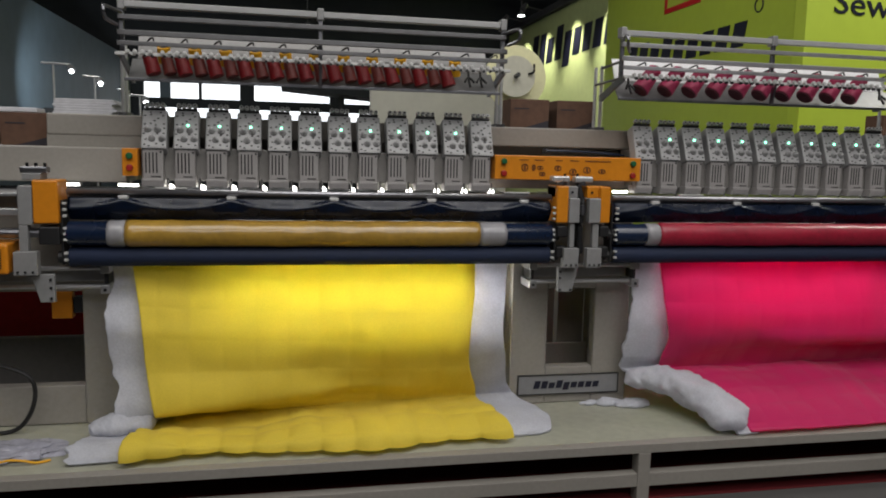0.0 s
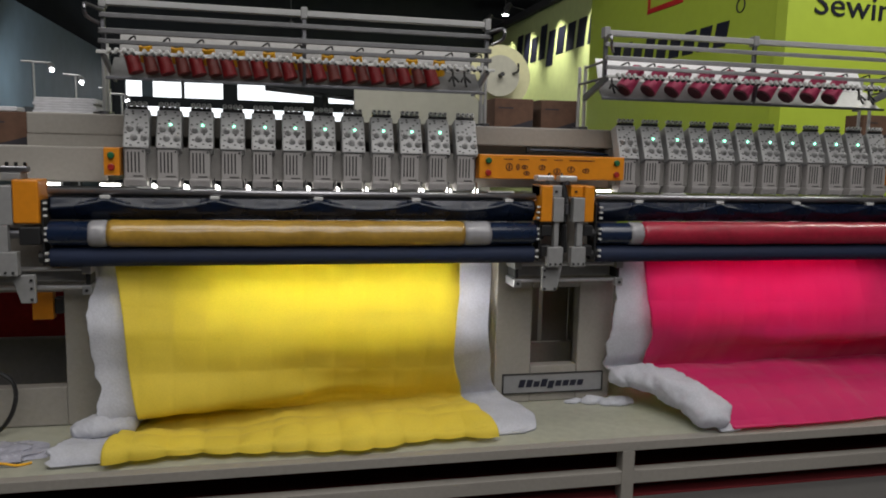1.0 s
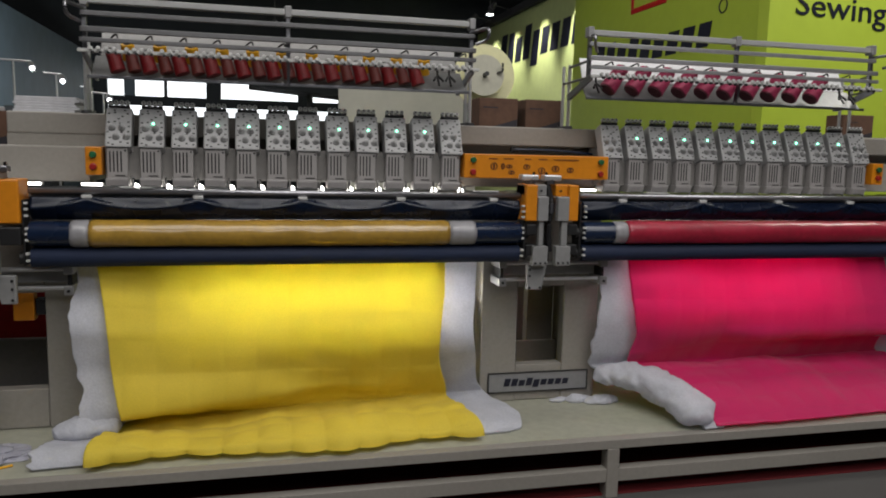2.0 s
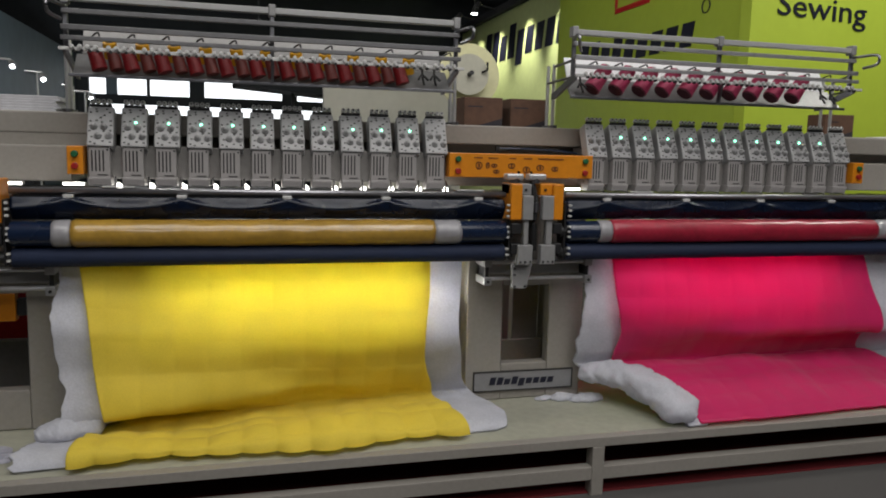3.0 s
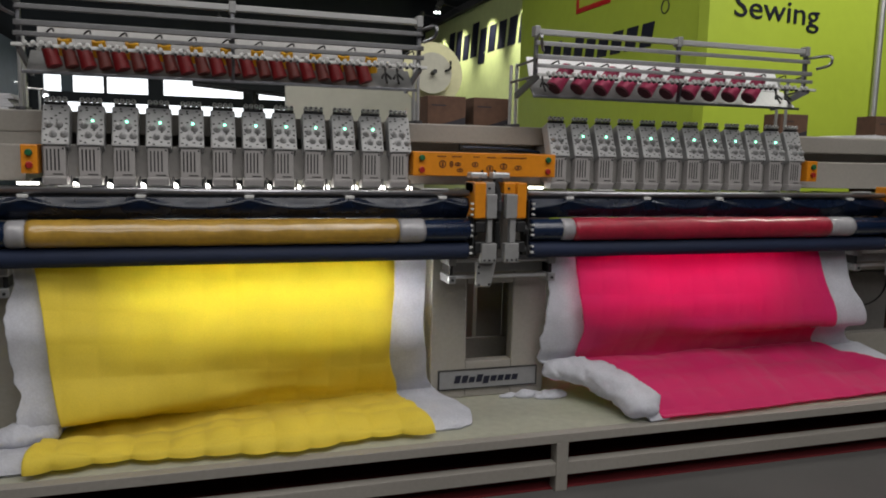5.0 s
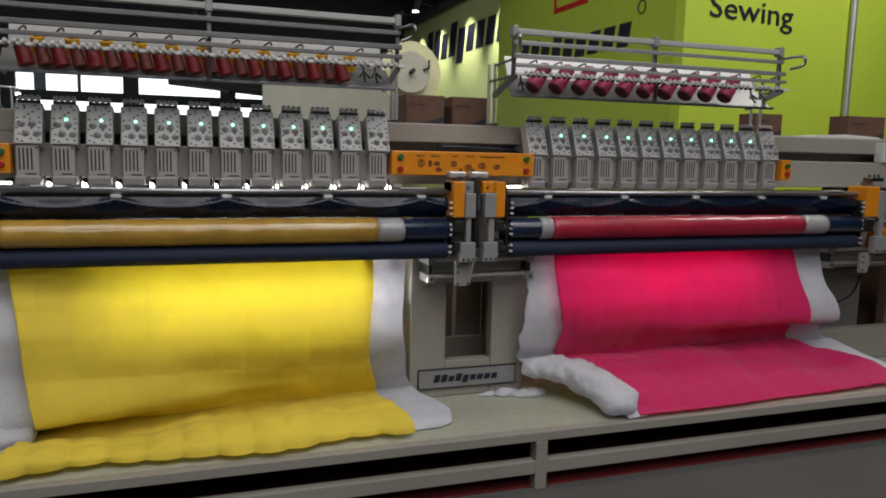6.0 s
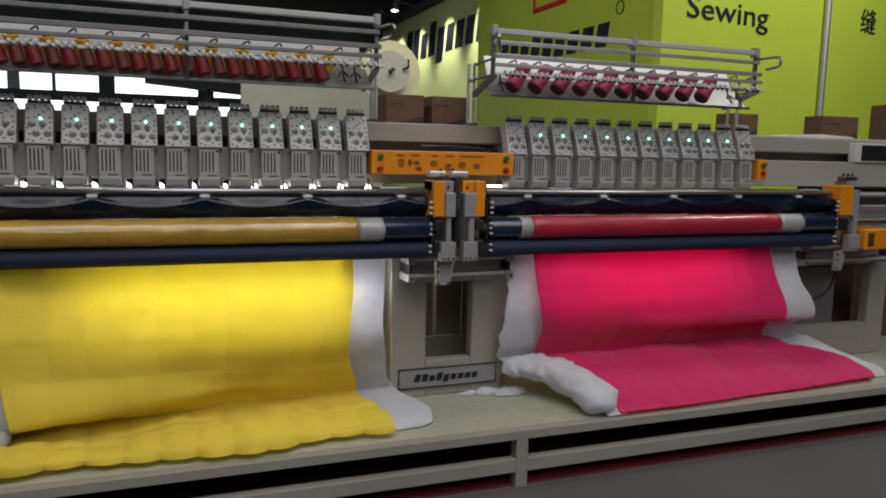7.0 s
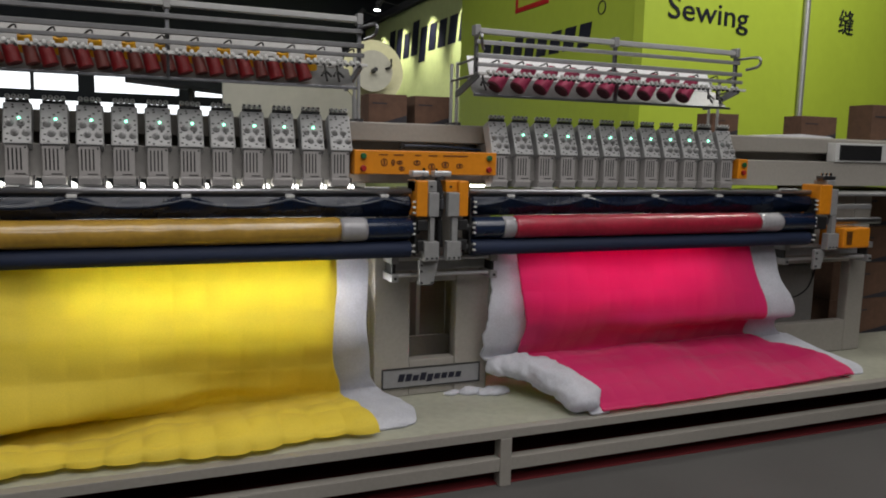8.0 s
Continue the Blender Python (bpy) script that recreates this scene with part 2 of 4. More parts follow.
# ---- hall: floor, walls, ceiling ----
solo("floor", box(-9, 14, -6, 20, -0.2, 0.0), CARPET, "grey carpet floor of the exhibition hall", "floor", kind="structure")
solo("carpet", box(-3.5, 7.0, 2.655, 3.44, 0.0, 0.006), REDCARPET, "dark red carpet laid under the machine", "carpet", kind="structure")
solo("ceiling", box(-9, 14, -6, 20, 7.0, 7.2), HALLDARK, "black exhibition hall ceiling", "ceiling", kind="structure")
solo("wall_south", box(-9, 14, -6.2, -6, 0, 7), HALLWALL, "dark blue-grey hall wall", "wall", kind="structure")
solo("wall_west", box(-9.2, -9, -6, 20, 0, 7), HALLWALL, "dark blue-grey hall wall", "wall", kind="structure")
solo("wall_east", box(14, 14.2, -6, 20, 0, 7), HALLWALL, "dark blue-grey hall wall", "wall", kind="structure")
# north wall with a band of windows
bm = box(-9, 14, 16, 16.2, 0, 1.75)
box(-9, 14, 16, 16.2, 2.72, 7, bm=bm)
box(-9, -2.95, 16, 16.2, 1.75, 2.72, bm=bm)
box(2.6, 14, 16, 16.2, 1.75, 2.72, bm=bm)
solo("wall_north", bm, HALLWALL, "dark hall wall with a band of windows", "wall", kind="structure")
solo("backdrop", box(-4.5, 4.5, 17.0, 17.05, 1.0, 3.6), SKYGLOW, "bright white daylight outside the hall windows", "daylight", kind="structure")
win = thing("window_1", (-0.2, 16.0, 1.75), "dark framed hall windows with white daylight", "window", kind="structure")
for x0, x1 in ((-2.95, -2.75), (-0.93, -0.65), (0.85, 1.15), (2.45, 2.6)):
    part("mullion", box(x0, x1, 15.93, 16.06, 1.75, 2.72, 0.01), HALLWALL, win)
part("transom", box(-2.95, 2.6, 15.94, 16.05, 2.12, 2.30, 0.01), HALLWALL, win)
part("mullion", box(-2.45, -2.25, 15.96, 16.03, 2.30, 2.72, 0.01), BLUEGREY, win)
part("thin_mullion", box(-1.72, -1.66, 15.96, 16.03, 2.30, 2.72), TRUSS, win)

# ceiling trusses and lamps
for k, y in enumerate((7.5, 10.5, 13.5)):
    tr = thing("roof_truss", (2, y, 5.0), "dark grey steel roof truss under the black ceiling", "truss", "roof trusses")
    for z in (4.6, 5.3):
        part("chord", box(-9, 14, y - 0.06, y + 0.06, z, z + 0.12), TRUSS, tr)
    bm = bmesh.new()
    for i in range(23):
        rod((-9 + i, y, 4.66), (-8.5 + i, y, 5.36), 0.035, seg=6, bm=bm)
        rod((-8.5 + i, y, 5.36), (-8 + i, y, 4.66), 0.035, seg=6, bm=bm)
    part("web", bm, TRUSS, tr)
    part("hanger", rod((2, y, 5.4), (2, y, 7.0), 0.03, seg=8), TRUSS, tr)
for x, y, z in ((0.30, 12.0, 3.20), (3.66, 12.0, 3.56), (-1.9, 12.5, 4.3), (6.5, 10, 4.4)):
    dl = thing("pendant_lamp", (x, y, z), "round white hall lamp, lit, on a thin rod", "lamp", "hall lamps")
    part("shade", rod((x, y, z), (x, y, z + 0.06), 0.06, 0.03, 20), TRUSS, dl)
    part("lamp_face", rod((x, y, z - 0.012), (x, y, z - 0.002), 0.05, seg=20), LAMPGLOW, dl, "glowing white lamp face")
    part("rod", rod((x, y, z + 0.06), (x, y, 7.0), 0.008, seg=8), TRUSS, dl)

# lime booth walls
wing = solo("wall_booth_dark", box(4.11, 4.25, 5.742, 9.62, 0, 4.2), GREEN, "lime green booth side wall in shade", "wall", kind="structure")
FRONT = Matrix.Translation((4.11, 5.62, 0)) @ pose(0, 0, 0, 0, 0, 8)
bm = box(0, 8.0, 0, 0.12, 0, 4.2)
bmesh.ops.transform(bm, matrix=FRONT, verts=bm.verts)
solo("wall_booth_front", bm, GREEN, "bright lime green booth front wall", "wall", kind="structure")
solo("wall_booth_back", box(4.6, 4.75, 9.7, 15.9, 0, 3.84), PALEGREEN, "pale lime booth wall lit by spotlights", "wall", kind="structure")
solo("trim", box(4.50, 4.60, 9.7, 15.9, 3.84, 3.96), TRUSS, "dark top trim of the booth wall", "trim", kind="structure")
bm = rod((0, 0, 0), (0, 0, 4.2), 0.032, seg=16)
bmesh.ops.translate(bm, verts=bm.verts, vec=FRONT @ Vector((2.15, -0.035, 0)))
solo("booth_pole", bm, ALU, "round aluminium booth pole against the lime wall", "pole")
TOWEST = Matrix(((0, 0, -1, 0), (-1, 0, 0, 0), (0, 1, 0, 0), (0, 0, 0, 1)))
tagged(solo("brand_lettering", bars(9, 0.43, Matrix.Translation((4.598, 14.3, 3.0)) @ TOWEST, brand(0.42)), INK, "row of dark navy slanted bars on the pale wall", "sign"))
solo("brand_lettering", bars(9, 0.28, Matrix.Translation((4.108, 8.92, 2.39)) @ TOWEST, brand(0.225)), INK, "row of dark navy slanted bars on the lime wall", "sign")
lg = thing("logo", (4.108, 7.66, 2.93), "red outlined square logo shape on the lime wall", "sign")
part("logo_frame", box(4.100, 4.108, 7.28, 8.04, 2.93, 2.985, 0.003), LOGORED, lg)
for y in (7.28, 7.985):
    part("logo_frame", box(4.100, 4.108, y, y + 0.055, 2.99, 4.0, 0.003), LOGORED, lg)
part("logo_bar", box(4.100, 4.108, 7.45, 7.55, 3.12, 3.9, 0.003), LOGORED, lg)
bm = bmesh.new()
for k in range(20):
    a, b = 2 * math.pi * k / 20, 2 * math.pi * (k + 1) / 20
    rod((4.104, 6.27 + 0.06 * math.cos(a), 2.72 + 0.06 * math.sin(a)), (4.104, 6.27 + 0.06 * math.cos(b), 2.72 + 0.06 * math.sin(b)), 0.006, seg=6, bm=bm)
part("logo_ring", bm, INK, lg)
SW = FRONT @ pose(0, -0.006, 0, 90, 0, 0)
bm = letters("Sewing", 0.285, Matrix.Translation((0, 0, 0)))
xs = [v.co.x for v in bm.verts]
k = 1.05 / (max(xs) - min(xs))
bmesh.ops.transform(bm, matrix=SW @ Matrix.Translation((0.265, 2.565, 0)) @ Matrix.Diagonal((k, 0.97, 1, 1)), verts=bm.verts)
solo("sewing_sign", bm, INK, "black word Sewing on the lime wall", "sign")
bm = letters("缝", 0.27, SW @ Matrix.Translation((2.72, 2.675, 0)))
if len(bm.verts) > 3:
    solo("character_sign", bm, INK, "black Chinese character on the lime wall", "sign")

# spotlights over the pale wall
for y in (10.6, 12.0, 13.4, 14.6):
    sp = thing("wall_spotlight", (4.25, y, 3.9), "small spotlight on the booth wall top", "spotlight", "booth spotlights")
    part("arm", rod((4.58, y, 3.9), (4.15, y, 3.98), 0.012, seg=8), TRUSS, sp)
    part("lamp_head", rod((4.18, y, 4.02), (4.10, y, 3.90), 0.04, 0.06, 12), TRUSS, sp)
    spot_lamp("spotlight", (4.12, y, 3.86), (4.6, y, 2.7), 170, (1.0, 0.98, 0.87), 70, 0.8)

# grey-blue booth wall and white booth behind the machine
solo("wall_booth_grey", box(-3.15, -3.0, 7.2, 16, 0, 3.05), BLUEGREY, "blue-grey booth wall lit by spotlights", "wall", kind="structure")
solo("wall_booth_white", box(0.95, 2.62, 9.0, 9.1, 0, 2.09), BOOTHWHITE, "plain off-white booth partition", "wall", kind="structure")
solo("trim", box(0.95, 2.62, 8.985, 9.115, 2.094, 2.13), WHITEMETAL, "white top rail of the booth partition", "trim", kind="structure")
aw = thing("awning", (0.8, 13.5, 0), "dark awning on posts over a far booth", "awning")
part("roof_sheet", prism([(-0.1, 2.36), (1.7, 2.22), (1.7, 2.34), (0.2, 2.58)], "y", 13.0, 14.0), HALLWALL, aw)
for x in (0.9, 1.6):
    part("post", rod((x, 13.5, 0), (x, 13.5, 2.3), 0.03, seg=10), TRUSS, aw)
solo("far_table", box(-6, -2.4, 10.5, 11.2, 1.72, 1.80, 0.01), BLACK, "black counter top of a far booth", "counter")
solo("far_counter", box(-6, -2.5, 10.55, 11.15, 0, 1.72, 0.01), HALLDARK, "black counter body of a far booth", "counter")
for x, z, lean, sy in ((-2.46, 2.20, 0.17, 9.0), (-2.05, 2.08, 0.05, 9.0), (-1.78, 1.98, -0.06, 9.4), (-1.66, 1.92, 0.05, 9.4)):
    st = thing("pole_spotlight", (x, sy, 0), "small spotlight on a thin white pole, lit", "spotlight", "booth spotlights")
    part("pole", rod((x, sy, 0), (x, sy, z), 0.012, seg=8), ALU, st)
    part("arm", rod((x - 0.12, sy, z + 0.01), (x + lean, sy, z), 0.012, seg=8), ALU, st)
    part("lamp_head", rod((x + lean, sy, z - 0.02), (x + lean + 0.02, sy - 0.03, z - 0.07), 0.03, 0.04, 12), ALU, st)
    part("bulb", ball((x + lean + 0.02, sy - 0.04, z - 0.075), 0.022), LAMPGLOW, st, "glowing bulb")
    if sy < 9.2:
        spot_lamp("spotlight", (x + lean, sy + 0.1, z - 0.05), (-3.0, sy + 2.4, 2.0), 60, (0.85, 0.95, 1.0), 95, 0.9)

# ---- walkway platform ----
pf = thing("platform", (1.5, 2.9, 0.0), "cream painted low walkway platform in front of the machine", "platform")
part("deck", box(-2.6, 5.6, 2.6775, 3.55, 0.225, 0.24, 0.001), DECK, pf)
part("top_rail", box(-2.6, 5.6, 2.630, 2.677, 0.203, 0.2396, 0.002), CREAM, pf)
part("lower_rail", box(-2.6, 5.6, 2.634, 2.68, 0.064, 0.119, 0.003), CREAM, pf)
for x in (-1.05, 1.343, 3.75, 5.5):
    part("post", box(x, x + 0.052, 2.629, 2.686, 0.0, 0.2025, 0.003), CREAM, pf)
    part("post", box(x, x + 0.062, 3.45, 3.51, 0.0, 0.224, 0.003), CREAM, pf)
# near-black sheet standing in for the shade below the deck
part("shade_sheet", box(-2.6, 5.6, 3.40, 3.42, 0.006, 0.224), DARK, pf)

# ---- machine frame ----
mf = thing("quilting_machine_frame", (1.2, 3.4, 0.24), "cream painted steel frame of a long quilting machine", "machine")
part("main_beam", box(-0.95, 4.9, 3.35, 3.66, 1.388, 1.474, 0.006), CREAM, mf)
part("beam_web", box(-0.94, 4.88, 3.44, 3.60, 1.34, 1.388), CREAM, mf)
part("beam_web", box(-0.95, -0.58, 3.352, 3.43, 1.3415, 1.3875), CREAM, mf)
part("lower_beam", box(-1.7, -0.642, 3.30, 3.72, 1.20, 1.341, 0.006), CREAM, mf)
part("lower_beam", box(0.86, 1.56, 3.30, 3.60, 1.20, 1.341, 0.006), CREAM, mf)
part("lower_beam", box(3.05, 4.9, 3.30, 3.60, 1.20, 1.341, 0.006), CREAM, mf)
part("table_plate", box(-1.6, 4.6, 3.06, 3.60, 1.155, 1.168, 0.003), ALU, mf)
part("arm_panel", box(-0.572, 0.872, 3.232, 3.36, 1.215, 1.345, 0.003), GREYPAINT, mf)
part("arm_panel", box(1.535, 2.975, 3.232, 3.36, 1.215, 1.345, 0.003), GREYPAINT, mf)
part("cable", tube([(1.16, 3.345, 1.372), (1.3, 3.343, 1.372), (1.45, 3.343, 1.366), (1.56, 3.35, 1.355)], 0.005), NAVY, mf, "dark blue cable")
part("cable_clip", box(1.14, 1.155, 3.335, 3.35, 1.36, 1.385), BLACK, mf)


def leg(x0, x1, w0, w1, z0=0.407, z1=0.765):
    """A portal leg with an opening from w0 to w1."""
    p = part("leg_post", box(x0, w0, 3.153, 3.215, 0.241, 1.155, 0.006), CREAM, mf)
    part("leg_post", box(w1, x1, 3.153, 3.215, 0.241, 1.155, 0.006), CREAM, mf)
    part("leg_base", box(w0 + 0.001, w1 - 0.001, 3.156, 3.215, 0.243, z0, 0.004), CREAM, mf)
    part("leg_head", box(w0 + 0.001, w1 - 0.001, 3.156, 3.215, z1, 1.15, 0.004), CREAM, mf)
    part("rear_post", box(x0 + 0.05, w0, 3.95, 4.05, 0.0, 1.15, 0.006), CREAM, mf)
    part("rear_post", box(w1, x1 - 0.05, 3.95, 4.05, 0.0, 1.15, 0.006), CREAM, mf)
    part("side_brace", box(w0 - 0.04, w0 - 0.002, 3.216, 3.95, 1.02, 1.12, 0.004), CREAM, mf)
    part("side_brace", box(w1 + 0.002, w1 + 0.04, 3.216, 3.95, 1.02, 1.12, 0.004), CREAM, mf)


leg(-1.66, -0.629, -1.50, -0.79, 0.40, 0.78)
leg(0.965, 1.519, 1.132, 1.354)
leg(3.16, 3.965, 3.29, 3.835, 0.426, 0.773)
def side_panel(x0, x1):
    """The steel side of a leg, with an upright slot through it."""
    bm = box(x0, x1, 3.2155, 3.262, 0.242, 1.15)
    box(x0, x1, 3.262, 3.40, 0.242, 0.44, bm=bm)
    box(x0, x1, 3.262, 3.40, 0.80, 1.15, bm=bm)
    box(x0, x1, 3.40, 3.62, 0.242, 1.15, bm=bm)
    part("side_panel", bm, CREAM, mf)


side_panel(-0.655, -0.630)
side_panel(0.966, 0.990)
side_panel(1.494, 1.518)
part("cross_panel", box(1.20, 1.493, 3.55, 3.57, 0.242, 0.413, 0.004), CREAM, mf)
part("inner_post", box(1.345, 1.485, 3.60, 3.66, 0.242, 1.15, 0.004), CREAM, mf)
part("inner_post", box(1.512, 1.62, 3.60, 3.66, 0.242, 1.15, 0.004), CREAM, mf)
# emissive strips stand in for brightly lit white surfaces under the beam
for x0, x1 in ((-0.885, -0.815), (-0.668, -0.592), (1.462, 1.535)):
    ew = thing("lit_surface_strip", ((x0 + x1) / 2, 3.29, 1.17), "glowing strip for the lit white surface under the beam", "lamp", "end lights")
    part("strip_backing", box(x0 - 0.004, x1 + 0.004, 3.27, 3.299, 1.186, 1.1985, 0.002), WHITEMETAL, ew)
    part("strip_face", box(x0, x1, 3.266, 3.2695, 1.187, 1.197, 0.001), WORKLIGHT, ew, "glowing white face")
sg = thing("brand_plate", (1.24, 3.14, 0.283), "grey metal plate with navy bars on the leg base", "sign")
part("plate", box(1.005, 1.478, 3.146, 3.153, 0.285, 0.372, 0.002), SIGNGREY, sg)
for z in (0.283, 0.370):
    part("border", box(1.003, 1.480, 3.143, 3.152, z, z + 0.004), BLACK, sg)
for x in (1.002, 1.477):
    part("border", box(x, x + 0.004, 3.1425, 3.1515, 0.2835, 0.3735), BLACK, sg)
part("lettering", bars(9, 0.035, Matrix.Translation((1.075, 3.1455, 0.312)) @ pose(0, 0, 0, 90), brand(0.026), 0.78, 0.25, 0.002), INK, sg)
solo("motor_housing", box(3.40, 3.76, 3.32, 3.62, 0.245, 0.735, 0.012), GREYPAINT, "grey machine housing seen inside the leg", "machine")
solo("loose_wire", tube([(3.50, 3.312, 0.555), (3.60, 3.31, 0.545), (3.70, 3.31, 0.60), (3.75, 3.312, 0.72)], 0.004), BLACK, "thin black wire hanging in the leg opening", "wire")

# left and right buttons, and the control plate
def button_box(x0, x1, z0, z1, label):
    b = thing("button_box", ((x0 + x1) / 2, 3.18, z0), label, "control box", "button boxes")
    part("body", box(x0, x1, 3.175, 3.30, z0, z1, 0.004), ORANGE, b)
    xm = (x0 + x1) / 2
    for z, mm, n in ((z1 - 0.03, BUTTONGREEN, "green_button"), (z0 + 0.033, BUTTONRED, "red_button")):
        part(n, rod((xm, 3.176, z), (xm, 3.160, z), 0.013, seg=16, bevel=0.003), mm, b)
    return b


button_box(-0.634, -0.576, 1.232, 1.341, "orange box with green and red push buttons")
button_box(2.978, 3.041, 1.240, 1.344, "orange box with green and red push buttons")
cp = thing("control_plate", (1.2, 3.18, 1.242), "orange plate with push buttons and worn dark symbols", "control plate")
part("plate", box(0.872, 1.545, 3.165, 3.295, 1.244, 1.348, 0.004), ORANGE, cp)
for x in (0.91, 1.505):
    part("green_button", rod((x, 3.166, 1.322), (x, 3.150, 1.322), 0.013, seg=16, bevel=0.003), BUTTONGREEN, cp)
    part("red_button", rod((x, 3.166, 1.270), (x, 3.150, 1.270), 0.013, seg=16, bevel=0.003), BUTTONRED, cp)
SYMBOL = mat("worn_print", (0.10, 0.03, 0.008), 0.6)
for x, z, w, h in ((1.005, 1.296, 0.028, 0.030), (1.045, 1.296, 0.014, 0.024), (1.075, 1.296, 0.026, 0.014), (1.085, 1.270, 0.026, 0.014),
                   (1.155, 1.296, 0.028, 0.020), (1.225, 1.280, 0.030, 0.026), (1.29, 1.290, 0.032, 0.024), (1.36, 1.285, 0.030, 0.018)):
    bm = bmesh.new()
    for k in range(14):
        a, b = 2 * math.pi * k / 14, 2 * math.pi * (k + 1) / 14
        rod((x + w * 0.5 * math.cos(a), 3.1635, z + h * 0.5 * math.sin(a)), (x + w * 0.5 * math.cos(b), 3.1635, z + h * 0.5 * math.sin(b)), 0.0022, seg=6, bm=bm)
    box(x - w * 0.12, x + w * 0.12, 3.162, 3.1645, z - h * 0.32, z + h * 0.32, bm=bm)
    part("symbol", bm, SYMBOL, cp)
for x, w in ((1.0, 0.04), (1.07, 0.045), (1.16, 0.03), (1.23, 0.04), (1.34, 0.12)):
    part("print_line", box(x - w / 2, x + w / 2, 3.162, 3.1645, 1.327, 1.331), SYMBOL, cp)

# ---- sewing heads ----
def sewing_head(x, lit, lamp, group, label):
    h = thing("sewing_unit", (x, 3.2, 1.185), label, "sewing head", group)
    # tilted thread tension box
    face = Matrix.Translation((x, 3.18, 1.342)) @ pose(0, 0, 0, -23.0)
    bm = box(-0.048, 0.048, 0.0, 0.062, 0.0, 0.166, 0.006)
    bmesh.ops.transform(bm, matrix=face, verts=bm.verts)
    tb = part("tension_box", bm, HEADWHITE, h)
    for u, v in ((-0.024, 0.081), (0.012, 0.081), (-0.008, 0.043), (0.030, 0.043)):
        bm = rod((u, 0, v), (u, -0.010, v), 0.0150, 0.0125, 16)
        ball((u, -0.009, v), 0.0110, bm, 12)
        bmesh.ops.transform(bm, matrix=face, verts=bm.verts)
        part("tension_knob", bm, KNOB, tb, "grey metal tension knob")
    for u, v in ((-0.036, 0.103), (-0.014, 0.106), (0.036, 0.105), (-0.038, 0.062), (0.036, 0.064), (-0.034, 0.016), (0.036, 0.016), (-0.018, 0.010), (0.014, 0.128),
                 (-0.036, 0.140), (-0.014, 0.144), (0.032, 0.140), (0.0, 0.118), (-0.036, 0.083), (-0.030, 0.038), (0.010, 0.020), (0.012, 0.062), (0.038, 0.086), (-0.016, 0.154), (0.022, 0.154)):
        bm = box(u - 0.0040, u + 0.0040, -0.002, 0.001, v - 0.0024, v + 0.0024)
        bmesh.ops.transform(bm, matrix=face, verts=bm.verts)
        part("thread_hole", bm, DARK, tb)
    bm = ball((0.006, -0.002, 0.100), 0.0052)
    bmesh.ops.transform(bm, matrix=face, verts=bm.verts)
    part("status_lamp", bm, GLOWGREEN if lit else BRACKET, tb, "glowing green lamp" if lit else "")
    bm = box(-0.040, 0.040, -0.006, 0.010, 0.1665, 0.174, 0.002)
    bmesh.ops.transform(bm, matrix=face, verts=bm.verts)
    gb = part("guide_bar", bm, BLACK, tb, "black thread guide bar")
    for u in (-0.031, -0.0105, 0.0105, 0.031):
        bm = rod((u, -0.012, 0.184), (u, 0.004, 0.184), 0.0092, seg=12, bevel=0.002)
        bmesh.ops.transform(bm, matrix=face, verts=bm.verts)
        part("guide_roller", bm, WHITEMETAL, tb)
        bm = rod((u, -0.016, 0.184), (u, -0.010, 0.184), 0.0030, seg=8)
        bmesh.ops.transform(bm, matrix=face, verts=bm.verts)
        part("guide_hook", bm, BLACK, tb)
    # neck with ventilation slots
    nk = part("neck_cover", box(x - 0.042, x + 0.034, 3.188, 3.231, 1.222, 1.340, 0.004), NECK, h)
    for i in range(4):
        part("slot", box(x - 0.033 + i * 0.0135, x - 0.0275 + i * 0.0135, 3.1865, 3.1895, 1.245, 1.326, 0.001, seg=1), BLACK, nk)
    part("screw", rod((x + 0.026, 3.189, 1.328), (x + 0.026, 3.184, 1.328), 0.004, seg=8), BLACK, nk)
    part("seam", box(x - 0.044, x + 0.040, 3.1835, 3.19, 1.3395, 1.3425), BLACK, h)
    part("name_strip", box(x - 0.012, x + 0.024, 3.1860, 3.1885, 1.229, 1.2335), DARK, h)
    # needle block
    part("needle_block", prism([(3.178, 1.224), (3.26, 1.224), (3.26, 1.188), (3.192, 1.188), (3.178, 1.214)], "x", x - 0.045, x + 0.036, bevel=0.003), NECK, h)
    part("edge_print", box(x - 0.03, x + 0.02, 3.1895, 3.1915, 1.190, 1.194), BLACK, h)
    part("needle_bar", rod((x + 0.048, 3.21, 1.168), (x + 0.048, 3.21, 1.225), 0.005, seg=8), CHROME, h)
    part("presser_foot", box(x + 0.040, x + 0.058, 3.20, 3.225, 1.170, 1.180, 0.002), CHROME, h)
    part("arm", box(x - 0.030, x + 0.030, 3.262, 3.40, 1.35, 1.386, 0.003), GREYPAINT, h)
    if lamp:
        part("work_lamp", prism([(x + 0.044, 1.176), (x + 0.070, 1.174), (x + 0.066, 1.192), (x + 0.052, 1.200)], "y", 3.236, 3.256, bevel=0.002), WORKLIGHT, h, "glowing white work light")
    return h


for first, group, glow in ((-0.517, "heads of the yellow station", True), (1.578, "heads of the pink station", False)):
    unlit = sewing_head(first, False, glow, group, "white sewing head with grey knobs, lamp off")
    lit = sewing_head(first + 0.1217, True, glow, group, "white sewing head with grey knobs and green lamp")
    for i in range(2, 11):
        copy_thing(lit, pose(first + 0.1217 * i, 3.2, 1.185))
    copy_thing(unlit, pose(first + 0.1217 * 11, 3.2, 1.185))

